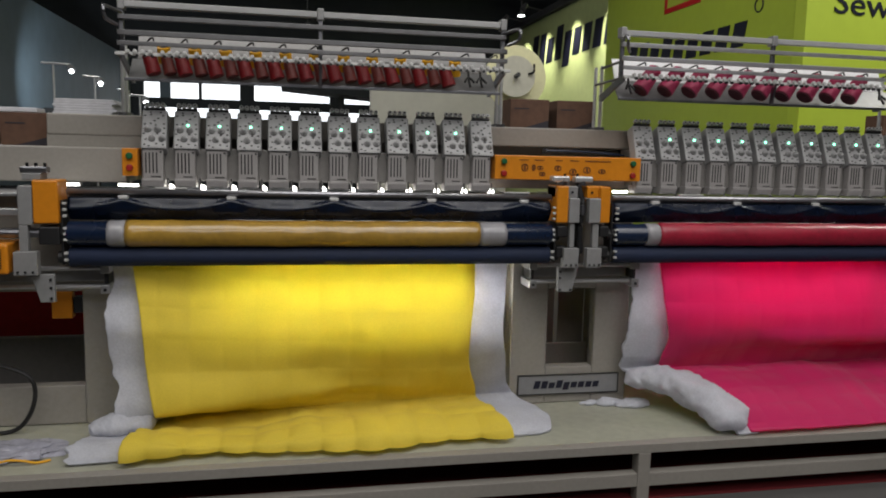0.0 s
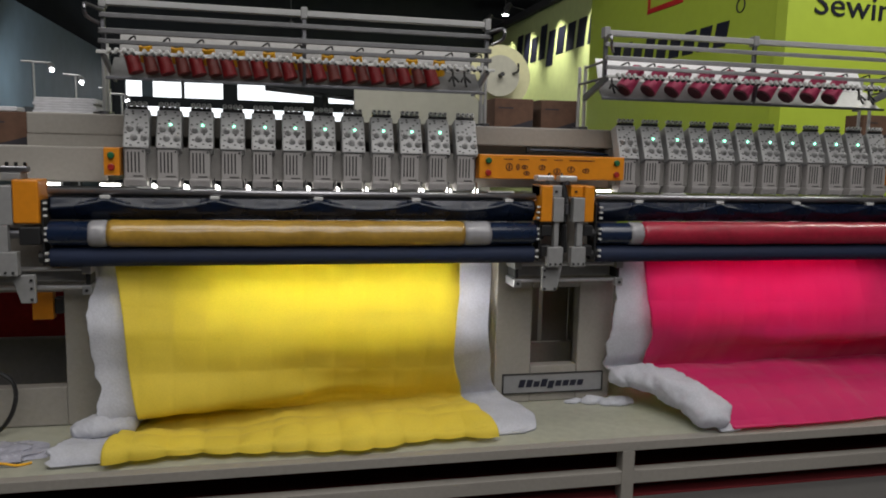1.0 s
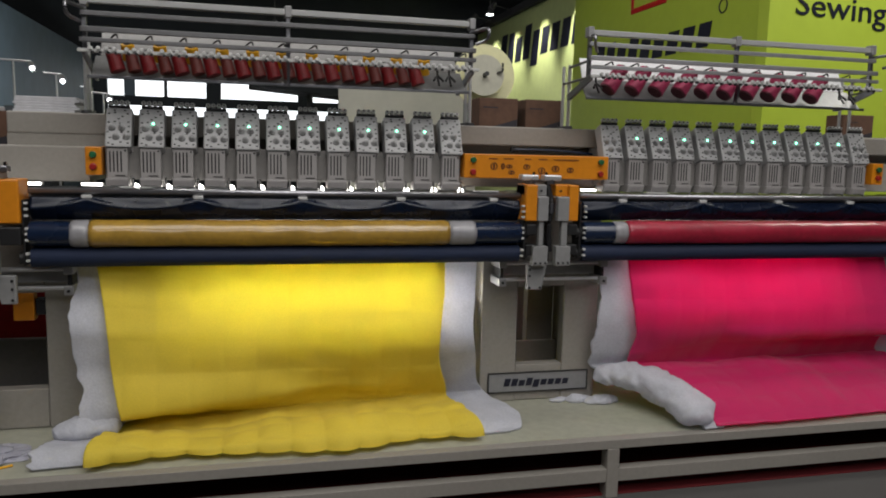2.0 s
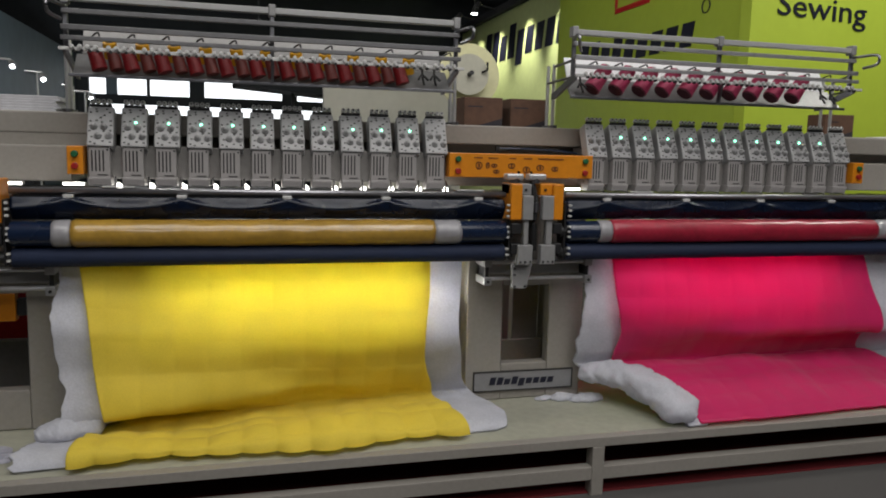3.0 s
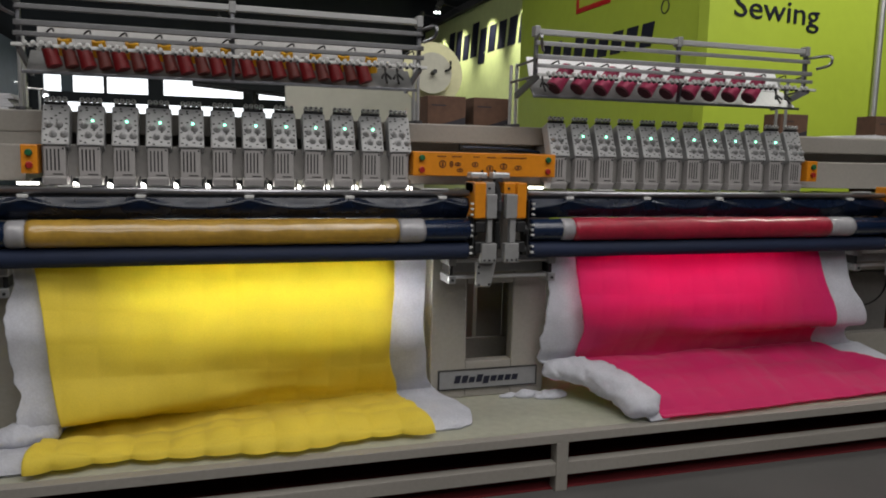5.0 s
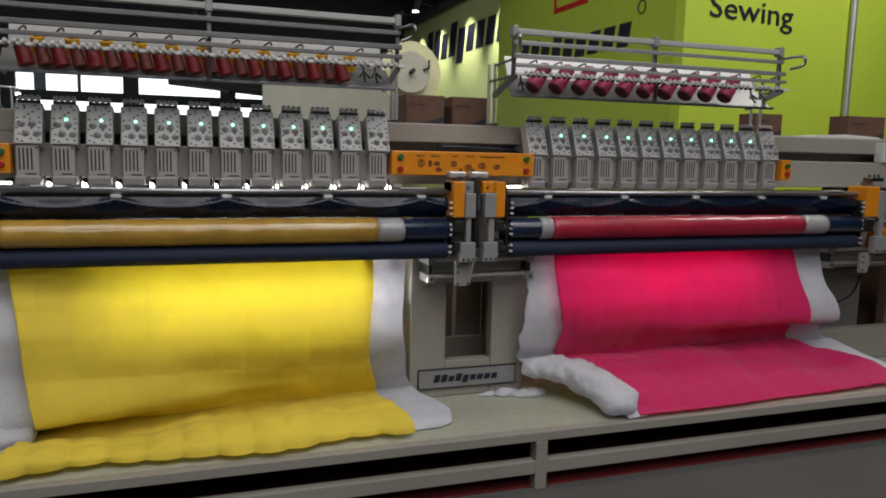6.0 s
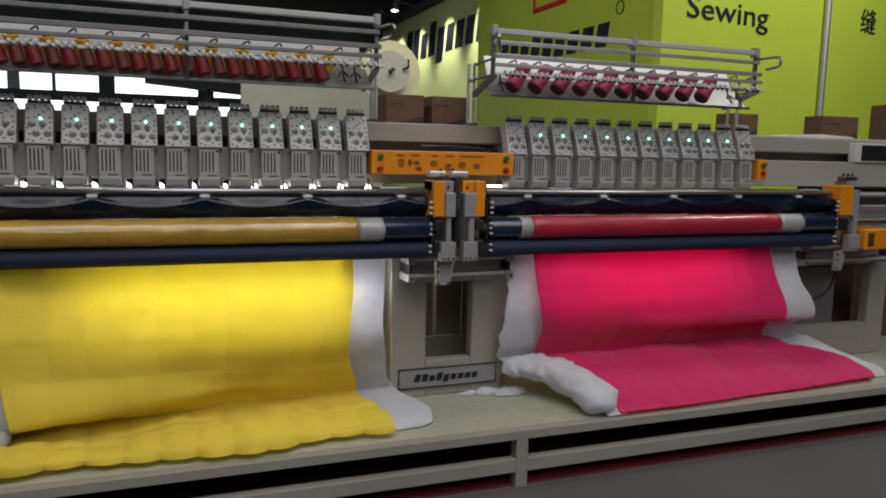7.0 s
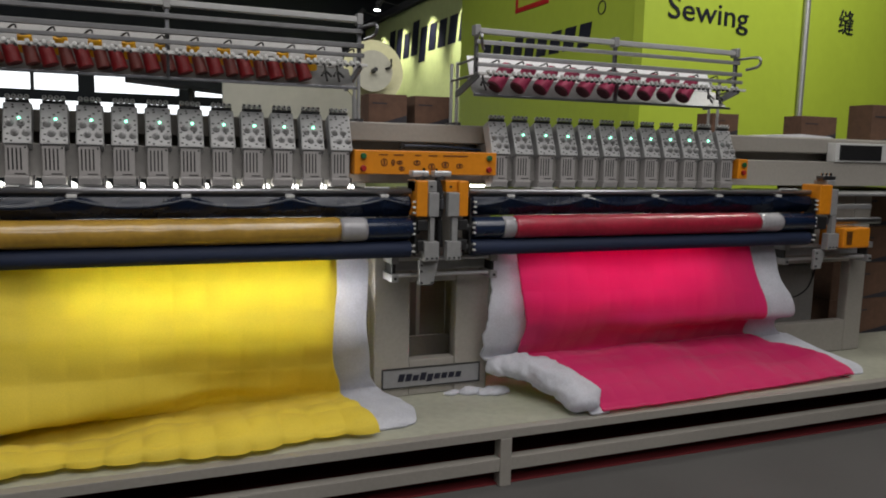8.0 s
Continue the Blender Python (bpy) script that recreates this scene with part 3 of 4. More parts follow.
# ---- unseen lamps added under the table to shine through the cloth ----
TUBEGLOW = mat("tube_glow", (0.9, 0.9, 0.9), 0.4, emit=(1.0, 0.98, 0.94), power=6.0)
for x0, x1, watts in ((-0.28, 0.90, 5.4), (1.66, 2.76, 2.9)):
    xm = (x0 + x1) / 2
    tl = thing("backlight_tube", (xm, 3.21, 0.74), "unseen tube lamp added behind the cloth, lit", "lamp", "tube lamps")
    part("housing", box(x0, x1, 3.232, 3.27, 0.715, 0.785, 0.003), WHITEMETAL, tl)
    part("tube", rod((x0 + 0.02, 3.218, 0.75), (x1 - 0.02, 3.218, 0.75), 0.012, seg=14), TUBEGLOW, tl, "glowing tube")
    for x in (x0 + 0.05, x1 - 0.05):
        part("hanger", rod((x, 3.25, 0.785), (x, 3.25, 1.156), 0.006, seg=8), STEEL, tl)
    # lip added to keep the glow off the lower cloth
    part("glow_cutoff", prism([(3.135, 0.700), (3.272, 0.704), (3.272, 0.7125), (3.135, 0.705)], "x", x0, x1), WHITEMETAL, tl, "white lip added to cut the glow off below")
    area_lamp("added_backlight", (xm, 3.203, 0.748), (xm, 2.95, 0.735), x1 - x0 - 0.1, 0.06, watts, (1.0, 0.98, 0.94))

# ---- thread racks ----
def thread_rack(x0, x1, foot_x, sheet, metal, label):
    """foot_x: where the end posts stand on the beam."""
    r = thing("thread_rack", ((x0 + x1) / 2, 3.4, 1.474), label, "thread rack", "thread racks")
    part("top_rail", box(x0, x1, 3.085, 3.115, 1.862, 1.885, 0.003), RAILWHITE, r)
    part("rail", box(x0 - 0.01, x1 + 0.01, 3.070, 3.085, 1.815, 1.832, 0.002), metal, r)
    part("rail", box(x0 - 0.01, x1 + 0.01, 3.052, 3.070, 1.755, 1.774, 0.002), metal, r)
    part("rail", box(x0 - 0.01, x1 + 0.01, 3.045, 3.060, 1.718, 1.734, 0.002), metal, r)
    part("eyelet_rail", box(x0 - 0.015, x1 + 0.02, 3.030, 3.044, 1.680, 1.692, 0.002), WHITEMETAL, r)
    part("back_sheet", prism([(3.222, 1.690), (3.228, 1.688), (3.272, 1.785), (3.266, 1.787)], "x", x0 + 0.03, x1 - 0.03), sheet, r, "white enamel back sheet")
    part("tray", prism([(3.116, 1.597), (3.13, 1.596), (3.226, 1.685), (3.220, 1.688), (3.124, 1.604)], "x", x0 + 0.012, x1 - 0.012), TRAYFLOOR, r, "grey enamel tray sloping up behind the cones")
    part("tray_lip", box(x0, x1, 3.108, 3.116, 1.594, 1.606, 0.002), STEEL, r)
    for x in (x0, x1, x0 + (x1 - x0) * 0.497):
        end = x in (x0, x1)
        part("upright", box(x - 0.008, x + 0.008, 3.086, 3.104, 1.69, 1.862, 0.002), STEEL, r)
        part("bracket", prism([(3.05, 1.692), (3.085, 1.692), (3.31, 1.625), (3.31, 1.60), (3.285, 1.60), (3.06, 1.672)] if end else [(3.05, 1.70), (3.07, 1.70), (3.09, 1.60), (3.07, 1.60)], "x", x - 0.005, x + 0.005), STEEL, r)
        part("clamp", box(x - 0.013, x + 0.013, 3.078, 3.122, 1.852, 1.897, 0.004), BRACKET, r)
    for x, s in ((x0, -1), (x1, 1)):
        part("end_loop", tube([(x, 3.09, 1.84), (x + s * 0.03, 3.0, 1.845), (x + s * 0.035, 2.965, 1.835), (x + s * 0.03, 2.97, 1.80), (x, 3.02, 1.785)], 0.007), STEEL, r)
        for dy in (0.0, 0.07):
            xp = foot_x[0] if s < 0 else foot_x[1]
            part("post", rod((xp, 3.37 + dy, 1.474), (xp, 3.37 + dy, 1.765), 0.008, seg=12), POSTCHROME, r)
            part("post_arm", rod((xp, 3.37 + dy, 1.755 - dy), (x, 3.10, 1.755 - dy), 0.006, seg=10), STEEL, r)
            part("post_foot", rod((xp, 3.37 + dy, 1.474), (xp, 3.37 + dy, 1.486), 0.022, seg=14), STEEL, r)
    n = 12
    for i in range(n):
        xc = x0 + 0.075 + i * 0.1217
        if xc < x1 - 0.03:
            part("thread_hook", tube([(xc, 3.13, 1.735), (xc + 0.022, 3.10, 1.750), (xc + 0.034, 3.095, 1.754), (xc + 0.037, 3.093, 1.742)], 0.0035, 6), BLACK, r)
    k = 0
    x = x0 + 0.03
    while x < x1 - 0.02:
        gap = (k % 4 == 3)
        part("eyelet", rod((x, 3.036, 1.694), (x, 3.022, 1.694), 0.0078, seg=12, bevel=0.002), WHITEMETAL, r)
        part("eyelet_stud", rod((x + 0.008, 3.031, 1.679), (x + 0.008, 3.018, 1.679), 0.0055, seg=8), BLACK, r)
        x += 0.0432 if gap else 0.0262
        k += 1
    return r


rack_a = thread_rack(-0.604, 0.868, (-0.66, 0.945), TRAY, RAILGREY, "aluminium thread rack holding red and yellow cones")
rack_b = thread_rack(1.395, 2.834, (1.425, 2.985), SHEET, ALU, "aluminium thread rack holding rose pink cones")


def thread_cone(p, q, r1, r2, thread, label, group, end=None):
    """A cone of thread whose base is at p and nose at q."""
    p, q = Vector(p), Vector(q)
    c = thing("thread_cone", p, label, "thread cone", group)
    d = (q - p).normalized()
    part("thread", rod(p + d * 0.006, q - d * 0.012, r1, r2, 18, bevel=0.003), thread, c)
    part("core", rod(q - d * 0.03, q, r2 * 0.6, r2 * 0.5, 12), TRAY, c)
    # wound end in a darker colour that carries its shade
    if end:
        part("cone_end", rod(p, p + d * 0.007, r1 * 0.86, r1 * 0.93, 18), end, c, "wound end of the cone, shade painted dark")
    return c


for i in range(11):
    x = -0.505 + i * 0.1142
    thread_cone((x + 0.014, 3.098, 1.615), (x - 0.012, 3.112, 1.706), 0.028, 0.025, REDTHREAD, "dark red cone of thread on the rack", "red cones")
    # duller cone put in for the red cone's reflection in the tray
    if i < 10:
        thread_cone((x + 0.072, 3.102, 1.617), (x + 0.052, 3.116, 1.700), 0.025, 0.022, REFLECTEDTHREAD, "dull rust red copy of a cone, its tray reflection", "red cones")
    thread_cone((x + 0.045, 3.16, 1.665), (x + 0.040, 3.128, 1.738), 0.026, 0.024, YELLOWPLASTIC, "orange yellow cone of thread at the rack back", "yellow cones")
for i in range(10):
    x = 1.515 + i * 0.1142
    thread_cone((x - 0.030, 3.098, 1.634), (x + 0.056, 3.118, 1.740), 0.038, 0.030, PINKTHREAD, "rose pink cone of thread on the rack", "pink cones", SHADEDTHREAD)
for x in (0.735, 0.785, 1.445, 2.70, 2.755):
    solo("empty_cone_holder", tube([(x - 0.02, 3.10, 1.642), (x, 3.12, 1.662), (x + 0.02, 3.10, 1.640)], 0.005, 6, tube([(x, 3.09, 1.622), (x, 3.12, 1.66), (x, 3.13, 1.70)], 0.005, 6)), BLACK, "black wire cone holder, empty", "holder", "cone holders")

# ---- moving frame: rails, rolls and covers ----
def roll_set(x0, x1, w0, w1, c0, c1, roll_mat, colour, seed):
    f = thing("fabric_frame", ((x0 + x1) / 2, 2.97, 0.905), "navy covered fabric rollers under a chrome guide rail", "roller frame", "roller frames")
    part("guide_rail", rod((x0 - 0.005, 2.985, 1.180), (x1 + 0.005, 2.985, 1.180), 0.0125, seg=20), GUIDE, f, "polished steel guide rail", True)
    part("rail_strip", box(x0, x1, 2.992, 3.010, 1.158, 1.172, 0.002), STEEL, f)
    for i in range(6):
        x = x0 + 0.17 + i * 0.385
        if x < x1 - 0.05:
            part("rail_clip", box(x, x + 0.036, 2.968, 2.99, 1.155, 1.168, 0.003), WHITEMETAL, f)
    for x in (x0 + 0.30, x1 - 0.20):
        part("rail_label", box(x, x + 0.11, 2.975, 2.995, 1.1935, 1.199, 0.001), WHITEMETAL, f, "white label strip")
    # sagging vinyl cover
    nx, nz = 200, 28
    bm = bmesh.new()
    grid = []
    for i in range(nx + 1):
        u = i / nx
        x = x0 + (x1 - x0) * u
        w = ((x - x0 - 0.188) / 0.385) % 1.0
        sag = 4 * w * (1 - w)
        row = []
        for j in range(nz + 1):
            v = j / nz
            z = 1.160 - 0.084 * v
            bulge = math.sin(math.pi * v) * 0.020
            fold = 0.007 * math.exp(-((v - 0.08 - 0.42 * sag) / 0.13) ** 2)
            fold += 0.0016 * noise.noise(Vector((x * 2.5, v * 1.5, seed)))
            row.append(bm.verts.new((x, 2.978 - bulge - fold + 0.018 * v, z)))
        grid.append(row)
    for i in range(nx):
        for j in range(nz):
            bm.faces.new((grid[i][j], grid[i][j + 1], grid[i + 1][j + 1], grid[i + 1][j]))
    bm.verts.ensure_lookup_table()
    geom = bmesh.ops.solidify(bm, geom=bm.faces[:], thickness=-0.004)
    part("vinyl_cover", bm, NAVY, f, "shiny sagging navy vinyl cover", True)
    part("cover_backing", rod((x0 + 0.01, 3.03, 1.115), (x1 - 0.01, 3.03, 1.115), 0.036, seg=24), NAVYCLOTH, f)
    part("film_backing", rod((x0 + 0.004, 3.012, 0.988), (x1 - 0.004, 3.012, 0.988), 0.030, seg=20), NAVYCLOTH, f, "", True)
    part("upper_roller", rod((x0, 2.965, 1.028), (x1, 2.965, 1.028), 0.0445, seg=40, bevel=0.004), NAVY, f, "navy roller under clear film", True)
    part("lower_roller", rod((x0, 2.975, 0.941), (x1, 2.975, 0.941), 0.036, seg=36, bevel=0.004), NAVYCLOTH, f, "matt navy lower roller", True)
    bm = bmesh.new()
    seg, nn = 40, 90
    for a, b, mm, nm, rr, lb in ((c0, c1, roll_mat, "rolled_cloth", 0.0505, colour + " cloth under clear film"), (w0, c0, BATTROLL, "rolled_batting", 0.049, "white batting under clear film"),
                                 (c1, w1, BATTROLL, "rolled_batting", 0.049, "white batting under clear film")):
        bm = bmesh.new()
        rings = []
        n = max(6, int((b - a) / 0.015))
        for i in range(n + 1):
            x = a + (b - a) * i / n
            ring = []
            for k in range(seg):
                t = 2 * math.pi * k / seg
                r = rr + 0.0022 * noise.noise(Vector((x * 13, math.cos(t) * 1.2, math.sin(t) * 1.2 + seed))) - 0.004 * (i in (0, n))
                ring.append(bm.verts.new((x, 2.965 + r * math.cos(t), 1.028 + r * math.sin(t))))
            rings.append(ring)
        for p, q in zip(rings, rings[1:]):
            for k in range(seg):
                bm.faces.new((p[k], p[(k + 1) % seg], q[(k + 1) % seg], q[k]))
        bm.faces.new(rings[0])
        bm.faces.new(rings[-1])
        bmesh.ops.recalc_face_normals(bm, faces=bm.faces)
        part(nm, bm, mm, f, lb, True)
    for x, s in ((x0, -1), (x1, 1)):
        for z in (1.14, 1.118, 1.095, 1.05, 1.03, 1.008, 0.96, 0.935):
            part("end_clip", box(x + s * 0.002 - 0.006, x + s * 0.002 + 0.006, 2.925, 2.94, z - 0.004, z + 0.004, 0.001, seg=1), WHITEMETAL, f)
        for z, r in ((1.028, 0.026), (0.941, 0.022)):
            part("roller_end", rod((x, 2.97, z), (x + s * 0.035, 2.97, z), r, seg=18), BLACK, f)
        part("end_plate", box(min(x + s * 0.012, x + s * 0.02), max(x + s * 0.012, x + s * 0.02), 2.945, 3.02, 0.915, 1.15, 0.002), BLACK, f)
    return f


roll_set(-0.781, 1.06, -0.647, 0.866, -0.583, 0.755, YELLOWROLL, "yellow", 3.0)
roll_set(1.339, 3.285, 1.477, 3.068, 1.537, 2.919, PINKROLL, "red", 7.0)


def carriage(x, label):
    """The pair of clamps between two roller frames; x is the left side of the left cover."""
    c = thing("clamp_carriage", (x + 0.116, 2.95, 0.785), label, "clamp carriage", "clamp carriages")
    for side, cov, plate, stem, foot in ((0, (0.0, 0.050), (0.050, 0.096), (0.060, 0.081), (0.035, 0.101)), (1, (0.187, 0.232), (0.136, 0.187), (0.159, 0.186), (0.136, 0.201))):
        cv = part("cover", box(x + cov[0], x + cov[1], 2.925, 3.05, 1.079, 1.228, 0.005), ORANGE, c, "orange cover")
        part("cover_top", box(x + min(cov[0], plate[0]), x + max(cov[1], plate[1]), 2.945, 3.05, 1.18, 1.2275, 0.004), ORANGE if side else BRACKET, c)
        part("clamp_plate", box(x + plate[0], x + plate[1], 2.915, 2.95, 1.079, 1.180, 0.004), BRACKET, c)
        part("bolt", rod((x + plate[0] + 0.02, 2.946, 1.203), (x + plate[0] + 0.02, 2.938, 1.203), 0.005, seg=8), BLACK, c)
        part("stem", box(x + stem[0], x + stem[1], 2.925, 2.95, 0.976, 1.0785, 0.003), BRACKET, c)
        ft = part("foot", box(x + foot[0], x + foot[1], 2.918, 2.955, 0.893, 0.975, 0.003), BRACKET, c)
        for k in range(3):
            xb = x + foot[0] + 0.011 + k * (foot[1] - foot[0] - 0.022) / 2
            part("bolt", rod((xb, 2.919, 0.906), (xb, 2.912, 0.906), 0.0042, seg=8), BLACK, ft)
        for z in (1.045, 0.96):
            part("joint_block", box(x + (0.01 if not side else 0.195), x + (0.055 if not side else 0.235), 2.935, 3.01, z - 0.025, z + 0.02, 0.004), BLACK, c)
        part("adjuster", rod((x + (0.03 if not side else 0.12), 2.97, 1.229), (x + (0.03 if not side else 0.12), 2.97, 1.252), 0.022, seg=14, bevel=0.003), STEEL, c)
        part("adjuster_top", box(x + (-0.012 if not side else 0.085), x + (0.062 if not side else 0.162), 2.948, 3.0, 1.243, 1.268, 0.006), POSTCHROME, c, "polished adjuster block")
        part("adjuster_stud", rod((x + (0.045 if not side else 0.10), 2.97, 1.266), (x + (0.045 if not side else 0.10), 2.97, 1.278), 0.006, seg=10), CHROME, c)
    part("drop_bracket", prism([(x + 0.025, 0.892), (x + 0.115, 0.892), (x + 0.105, 0.84), (x + 0.092, 0.787), (x + 0.028, 0.787)], "y", 2.955, 2.975, bevel=0.003), BRACKET, c)
    for dx, z in ((0.036, 0.873), (0.036, 0.847), (0.038, 0.797), (0.084, 0.797)):
        part("bolt", rod((x + dx, 2.956, z), (x + dx, 2.949, z), 0.005, seg=8), BLACK, c)
    part("back_plate", box(x + 0.098, x + 0.134, 2.99, 3.03, 0.90, 1.20, 0.004), DARK, c)
    part("chain", tube([(x + 0.105, 2.97, 1.24), (x + 0.118, 2.955, 1.16), (x + 0.112, 2.95, 1.06), (x + 0.12, 2.955, 0.95)], 0.012, 8), BLACK, c, "black drive chain")
    part("link", rod((x + 0.117, 2.94, 1.11), (x + 0.117, 2.94, 1.15), 0.012, seg=12), STEEL, c)
    return c


carriage(1.071, "grey and orange clamp carriage between the roller frames")


def slide(x0, x1, label):
    s = thing("slide_rail", ((x0 + x1) / 2, 3.08, 0.80), label, "slide rail", "slide rails")
    part("rail_beam", box(x0 + 0.03, x1 - 0.03, 3.10, 3.152, 0.828, 0.872, 0.003), BRACKET, s)
    for z in (0.885, 0.815):
        part("rail", rod((x0, 3.06, z), (x1, 3.06, z), 0.0085, seg=12), POSTCHROME, s, "polished rail")
    for x in (x0, x1 - 0.034):
        part("end_block", box(x, x + 0.034, 3.03, 3.152, 0.79, 0.825, 0.003), ALU, s)
        part("end_block", box(x, x + 0.034, 3.03, 3.152, 0.868, 0.9, 0.003), ALU, s)
        part("end_web", box(x + 0.01, x + 0.026, 3.05, 3.152, 0.80, 0.89, 0.003), BLACK, s)
        part("bolt", rod((x + 0.017, 3.031, 0.806), (x + 0.017, 3.024, 0.806), 0.006, seg=8), BLACK, s)
    return s


slide(1.0, 1.50, "chrome slide rails with end blocks on the machine leg")
slide(-1.5, -0.66, "chrome slide rails with end blocks on the machine leg")
slide(3.20, 3.85, "chrome slide rails with end blocks on the machine leg")


def end_carriage(x, s, label):
    """The clamp at an outer end; s tells the outward side; x is the inner side of its cover."""
    c = thing("end_clamp", (x + s * 0.1, 2.95, 0.785), label, "clamp carriage", "clamp carriages")

    def bx(a, b, *rest):
        return box(min(x + s * a, x + s * b), max(x + s * a, x + s * b), *rest)
    part("cover", bx(0.0, 0.085, 2.925, 3.05, 1.067, 1.222, 0.006), ORANGE, c, "orange cover")
    part("side_plate", bx(0.087, 0.135, 2.93, 3.04, 1.06, 1.20, 0.004), BRACKET, c)
    part("top_plate", bx(0.06, 0.12, 2.94, 3.03, 1.222, 1.245, 0.003), BRACKET, c)
    part("adjuster", bx(0.04, 0.13, 2.95, 3.00, 1.245, 1.268, 0.005), STEEL, c)
    for k in range(3):
        part("adjuster_stud", rod((x + s * (0.05 + 0.03 * k), 2.97, 1.268), (x + s * (0.05 + 0.03 * k), 2.97, 1.282), 0.007, seg=10), CHROME, c)
    part("stem", bx(0.105, 0.135, 2.93, 2.96, 0.965, 1.06, 0.003), BRACKET, c)
    ft = part("foot", bx(0.075, 0.155, 2.92, 2.96, 0.88, 0.966, 0.003), BRACKET, c)
    for k in range(3):
        part("bolt", rod((x + s * (0.09 + 0.025 * k), 2.921, 0.893), (x + s * (0.09 + 0.025 * k), 2.914, 0.893), 0.0045, seg=8), BLACK, ft)
    a, b, d = x + s * 0.03, x + s * 0.11, x + s * 0.04
    part("drop_bracket", prism([(a, 0.879), (b, 0.879), (d + s * 0.04, 0.775), (a, 0.775)], "y", 2.955, 2.975, bevel=0.003), BRACKET, c)
    for z in (0.86, 0.83, 0.79):
        part("bolt", rod((x + s * 0.042, 2.956, z), (x + s * 0.042, 2.949, z), 0.005, seg=8), BLACK, c)
    part("cross_bar", bx(0.135, 0.45, 2.98, 3.01, 1.09, 1.115, 0.003), ALU, c)
    part("shaft", rod((x + s * 0.02, 2.97, 1.028), (x + s * 0.5, 2.97, 1.028), 0.018, seg=14), STEEL, c)
    part("joint_block", bx(0.0, 0.07, 2.93, 3.02, 0.99, 1.055, 0.005), BLACK, c)
    mb = part("motor_box", bx(0.165, 0.36, 2.90, 3.06, 0.888, 0.996, 0.008), ORANGE, c, "orange motor cover with vents")
    for k in range(8):
        part("vent", bx(0.185, 0.225, 2.896, 2.9005, 0.91 + k * 0.009, 0.914 + k * 0.009), BLACK, mb)
    return c


end_carriage(-0.802, -1, "grey and orange end clamp with motor cover")
end_carriage(3.30, 1, "grey and orange end clamp with motor cover")


# ---- quilted cloth ----
def spline(rows, t):
    n = len(rows) - 1
    k = min(int(t * n), n - 1)
    f = t * n - k
    a, b, c, d = (np.array(rows[min(max(k + o, 0), n)]) for o in (-1, 0, 1, 2))
    return 0.5 * (2 * b + (c - a) * f + (2 * a - 5 * b + 4 * c - d) * f * f + (3 * b - a - 3 * c + d) * f ** 3)


